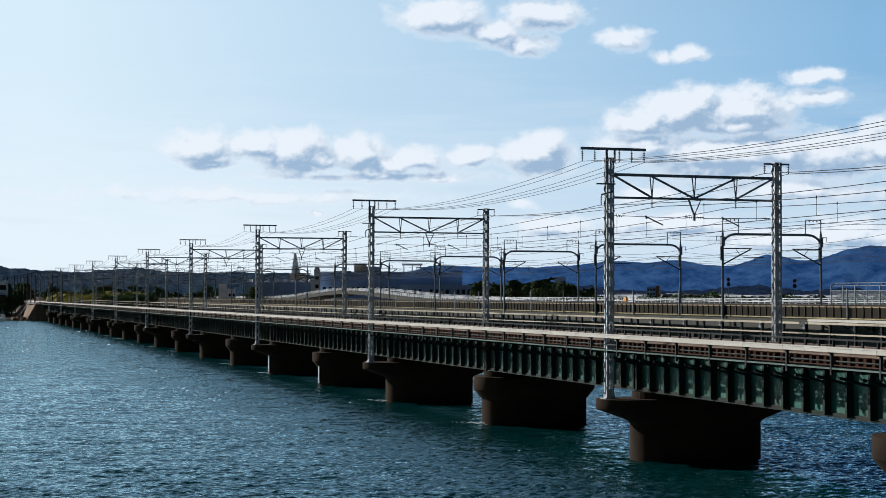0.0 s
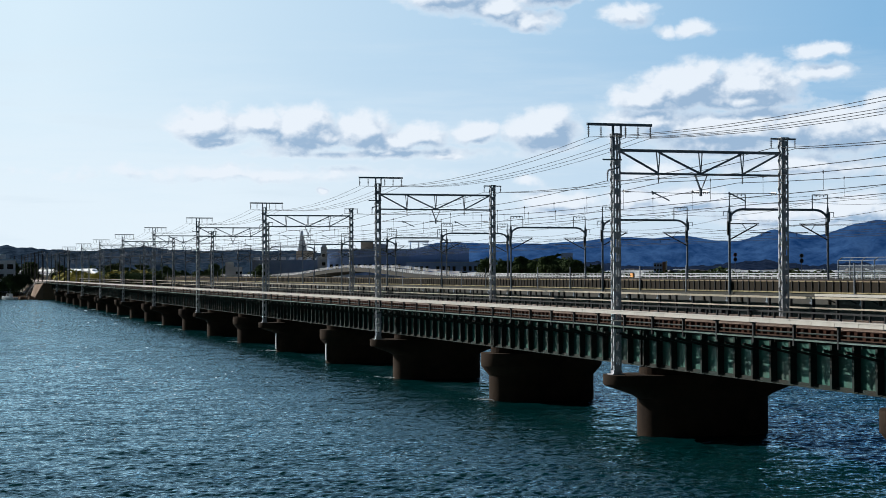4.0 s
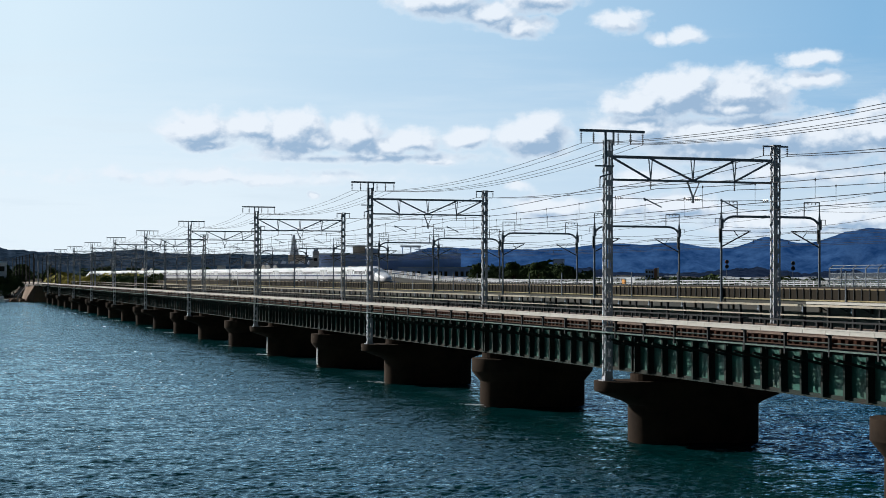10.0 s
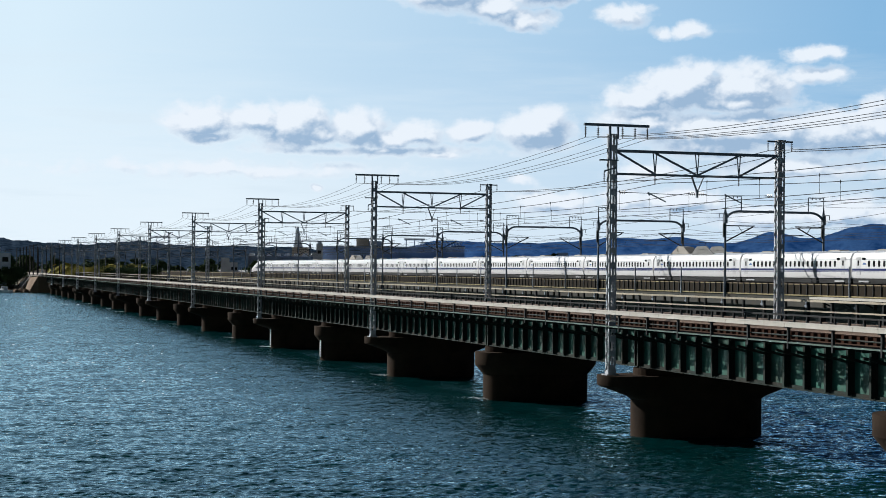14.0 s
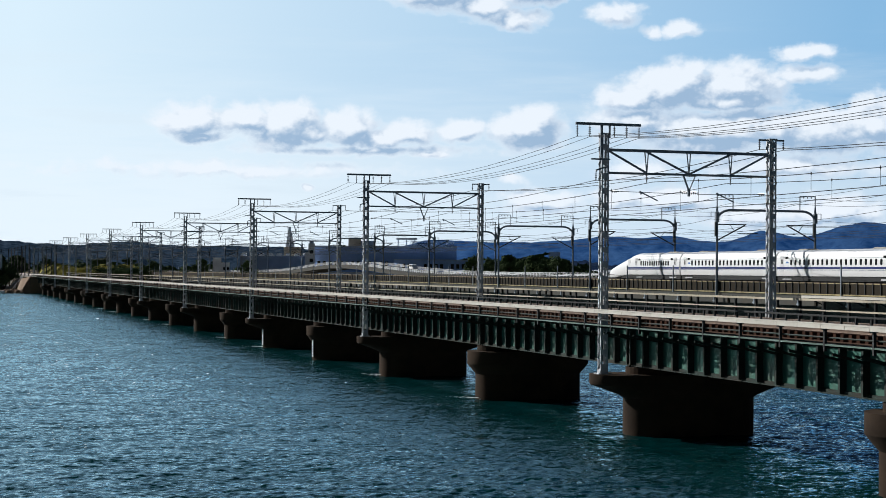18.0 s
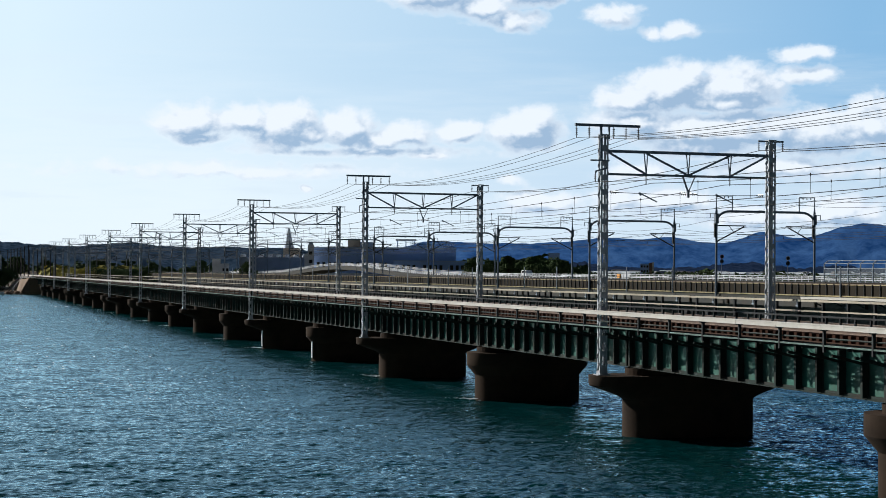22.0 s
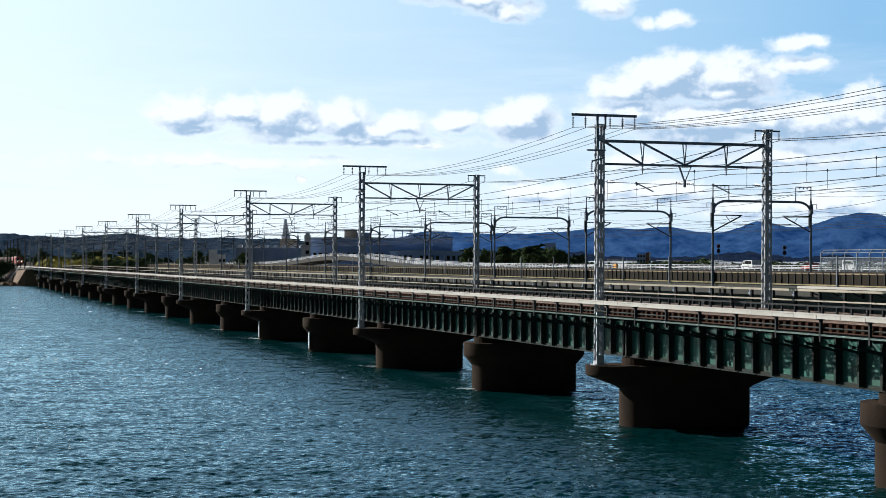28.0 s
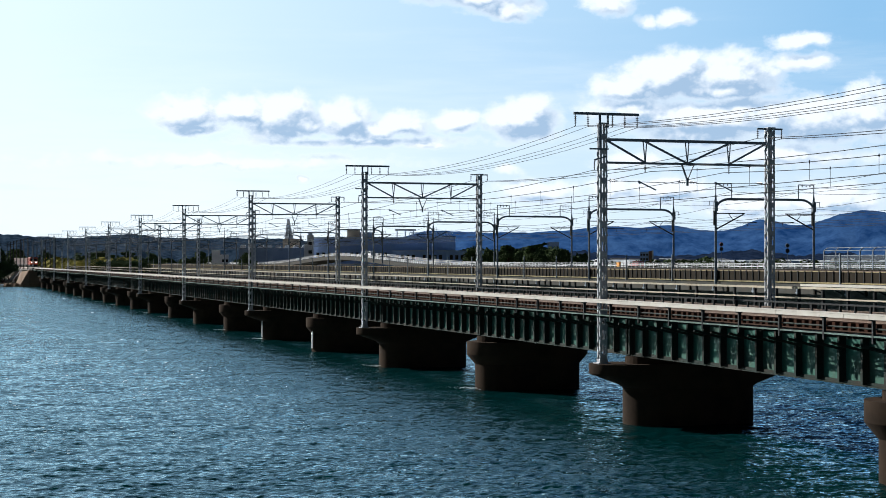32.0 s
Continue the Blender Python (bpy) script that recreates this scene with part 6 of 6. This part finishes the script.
def vehicle(kind, paint, name, label):
    """A car or van, nose towards +y, wheels on z = 0."""
    v = thing(name, label, "vehicle", "vehicles on the road bridge")
    L, W, H = (4.6, 1.8, 1.95) if kind == "van" else (4.4, 1.75, 1.5)
    prof = ([(-2.3, 0.35), (2.25, 0.35), (2.3, 0.9), (1.9, 1.15), (1.15, 1.9), (-2.15, 1.95), (-2.3, 1.2)] if kind == "van" else
            [(-2.2, 0.35), (2.15, 0.35), (2.2, 0.75), (1.1, 0.95), (0.35, 1.45), (-1.2, 1.48), (-1.95, 1.0), (-2.2, 0.9)])
    part("body", Build().loft([[(-W / 2, y, z) for y, z in prof], [(W / 2, y, z) for y, z in prof]]), paint, v)
    gl = ([(0.9, 1.2), (1.65, 1.22), (1.05, 1.8), (0.9, 1.8)], [(-1.95, 1.2), (0.75, 1.2), (0.75, 1.8), (-1.9, 1.8)]) if kind == "van" else ([(-0.4, 0.98), (0.95, 0.98), (0.3, 1.4), (-0.4, 1.42)], [(-1.75, 1.02), (-0.5, 0.98), (-0.5, 1.42), (-1.15, 1.42)])
    for s in (-1, 1):
        for g in gl:
            part("side_window", Build().loft([[(s * (W / 2 - 0.02), y, z) for y, z in g], [(s * (W / 2 + 0.01), y, z) for y, z in g]]), GLASS_DARK, v)
        for y in (-1.4, 1.4):
            wh = part("wheel", Build().tube([(s * (W / 2 - 0.2), y, 0.32), (s * (W / 2 + 0.01), y, 0.32)], 0.32, 14), TYRE, v)
            part("rim", Build().tube([(s * (W / 2 - 0.05), y, 0.32), (s * (W / 2 + 0.02), y, 0.32)], 0.18, 10), STEEL, wh)
        part("headlamp", Build().box(s * 0.62 - 0.16, s * 0.62 + 0.16, L / 2 - 0.12, L / 2 + 0.0, 0.62, 0.78), WALL_WHITE, v)
    return v


TYRE = surface("tyre", (0.02, 0.02, 0.02), 0.85, 0.0, 0.2, 5, 1, 0.1)
SILVER = surface("silver_paint", (0.35, 0.36, 0.38), 0.3, 0.4, 0.1, 5, 0.5, 0.0)
PINK = surface("red_car_paint", (0.42, 0.09, 0.08), 0.3, 0.1, 0.1, 5, 0.5, 0.0)
DARK_CAR = surface("dark_car_paint", (0.03, 0.035, 0.04), 0.25, 0.2, 0.1, 5, 0.5, 0.0)
NEAR_LANE, FAR_LANE = ROAD_X + 3.0, ROAD_X + 8.2
# vehicle, lane, place along the road at a time, speed
TRAFFIC = [(vehicle("van", WHITE, "van", "white van driving on the road bridge"), FAR_LANE, 468.0, 21.0, -28.9),
           (vehicle("van", WHITE, "van", "white minivan driving on the road bridge"), NEAR_LANE, 294.9, 28.0, 19.5),
           (vehicle("car", PINK, "car", "dull red hatchback driving on the road bridge"), NEAR_LANE, 271.5, 28.0, 19.9),
           (vehicle("car", SILVER, "car", "silver car driving on the road bridge"), NEAR_LANE, 280.0, 32.0, 19.9),
           (vehicle("car", DARK_CAR, "car", "dark car driving on the road bridge"), NEAR_LANE, 397.0, 0.0, 24.5),
           (vehicle("van", WHITE, "van", "white van driving over the road hump"), FAR_LANE, 610.0, 32.0, -28.0)]


def traffic_rows(x, y0, t0, speed):
    rows = []
    for t in [2 * k for k in range(17)]:
        y = y0 + speed * (t - t0)
        slope = math.atan2(road_z(y + 1) - road_z(y - 1), 2)
        rows.append((t, Matrix.Translation((x, y, road_z(y) + 0.02)) @ Matrix.Rotation(slope, 4, "X") @ Matrix.Rotation(0 if speed > 0 else math.pi, 4, "Z")))
    return rows


def locomotive():
    """A red electric freight locomotive, nose towards -y, rails at z = 0."""
    g = thing("locomotive", "red electric freight locomotive with lit headlights on the track", "locomotive")
    part("body", Build().loft([[(-1.4, -9, 1.0), (1.4, -9, 1.0), (1.4, -8.7, 3.4), (1.0, -8.5, 3.75), (-1.0, -8.5, 3.75), (-1.4, -8.7, 3.4)],
                               [(-1.42, 9, 1.0), (1.42, 9, 1.0), (1.42, 8.8, 3.4), (1.0, 8.6, 3.75), (-1.0, 8.6, 3.75), (-1.42, 8.8, 3.4)]]), LOCO_RED, g)
    for s in (-1, 1):
        part("windscreen", Build().box(s * 0.68 - 0.52, s * 0.68 + 0.52, -9.02, -8.7, 2.35, 3.05), GLASS_DARK, g)
        part("headlight", Build().tube([(s * 0.8, -9.06, 1.75), (s * 0.8, -8.95, 1.75)], 0.16, 12), HEADLIGHT, g)
        part("side_window", Build().box(*sorted((s * 1.4, s * 1.45)), -7.8, -7.0, 2.4, 3.0), GLASS_DARK, g)
    part("front_band", Build().box(-1.41, 1.41, -9.04, -8.95, 2.08, 2.2), WALL_WHITE, g)
    part("underframe", Build().box(-1.3, 1.3, -9.1, 9.1, 0.55, 1.0), UNDER, g)
    for y in (-6, 0, 6):
        bg = part("bogie", Build().box(-1.1, 1.1, y - 1.6, y + 1.6, 0.25, 0.6), UNDER, g)
        for d in (-1.1, 1.1):
            part("wheelset", Build().tube([(-0.6, y + d, 0.45), (0.6, y + d, 0.45)], 0.45, 12), UNDER, bg)
    part("pantograph", Build().bar((-0.5, -5, 3.75), (-0.4, -3.6, 4.6), 0.06).bar((0.5, -5, 3.75), (0.4, -3.6, 4.6), 0.06).bar((-0.8, -4.4, 5.2), (0.8, -4.4, 5.2), 0.06).bar((-0.4, -3.6, 4.6), (-0.4, -4.4, 5.2), 0.05).bar((0.4, -3.6, 4.6), (0.4, -4.4, 5.2), 0.05), DARK_STEEL, g)
    return g


def container_wagon():
    g = thing("container_wagon", "flat freight wagon carrying brown-red containers", "wagon", "wagons of the freight train")
    part("frame", Build().box(-1.2, 1.2, -9.8, 9.8, 0.8, 1.05), UNDER, g)
    for k in range(5):
        part("container", Build().box(-1.2, 1.2, -9.5 + 3.85 * k, -5.9 + 3.85 * k, 1.06, 3.55), CONTAINER, g)
    for y in (-7, 7):
        bg = part("bogie", Build().box(-1.0, 1.0, y - 1.4, y + 1.4, 0.25, 0.78), UNDER, g)
        for d in (-0.9, 0.9):
            part("wheelset", Build().tube([(-0.6, y + d, 0.43), (0.6, y + d, 0.43)], 0.43, 12), UNDER, bg)
    return g


LOCO_RED = surface("locomotive_red", (0.36, 0.06, 0.035), 0.45, 0.0, 0.25, 3, 0.5, 0.0)
CONTAINER = surface("container_brown", (0.09, 0.05, 0.042), 0.6, 0.0, 0.3, 2, 0.4, 0.1)
loco = locomotive()
wagons = [container_wagon()]
for _ in range(3):
    wagons.append(copy_thing(wagons[0], Matrix.Identity(4)))


def freight_rows(back):
    """The freight train comes round the bend of the far line and on to the straight."""
    rows = []
    for t in [2 * k for k in range(17)]:
        y = 705 + back - 19.0 * (t - 28)
        bend = max(0.0, y - 690)
        a = math.atan(2 * 0.9 * bend / 625)
        rows.append((t, Matrix.Translation((TRACKS[1] - 0.9 * (bend / 25) ** 2, y, 5.57)) @ Matrix.Rotation(a, 4, "Z")))
    return rows


FREIGHT = [(loco, 0.0)] + [(w, 19.3 + 20.2 * i) for i, w in enumerate(wagons)]


def motions():
    walk(clouds, [(0, pose(0, 0, 0, 0, 0, -0.18)), (32, pose(0, 0, 0, 0, 0, 0.07))])
    walk(waves, [(0, pose(0, 0, 0)), (32, pose(-2.5, -11, 0))])
    for i, car in enumerate(train):
        walk(car, train_rows(i))
    for v, lane, y0, t0, speed in TRAFFIC:
        walk(v, traffic_rows(lane, y0, t0, speed))
    for v, back in FREIGHT:
        walk(v, freight_rows(back))


motions()
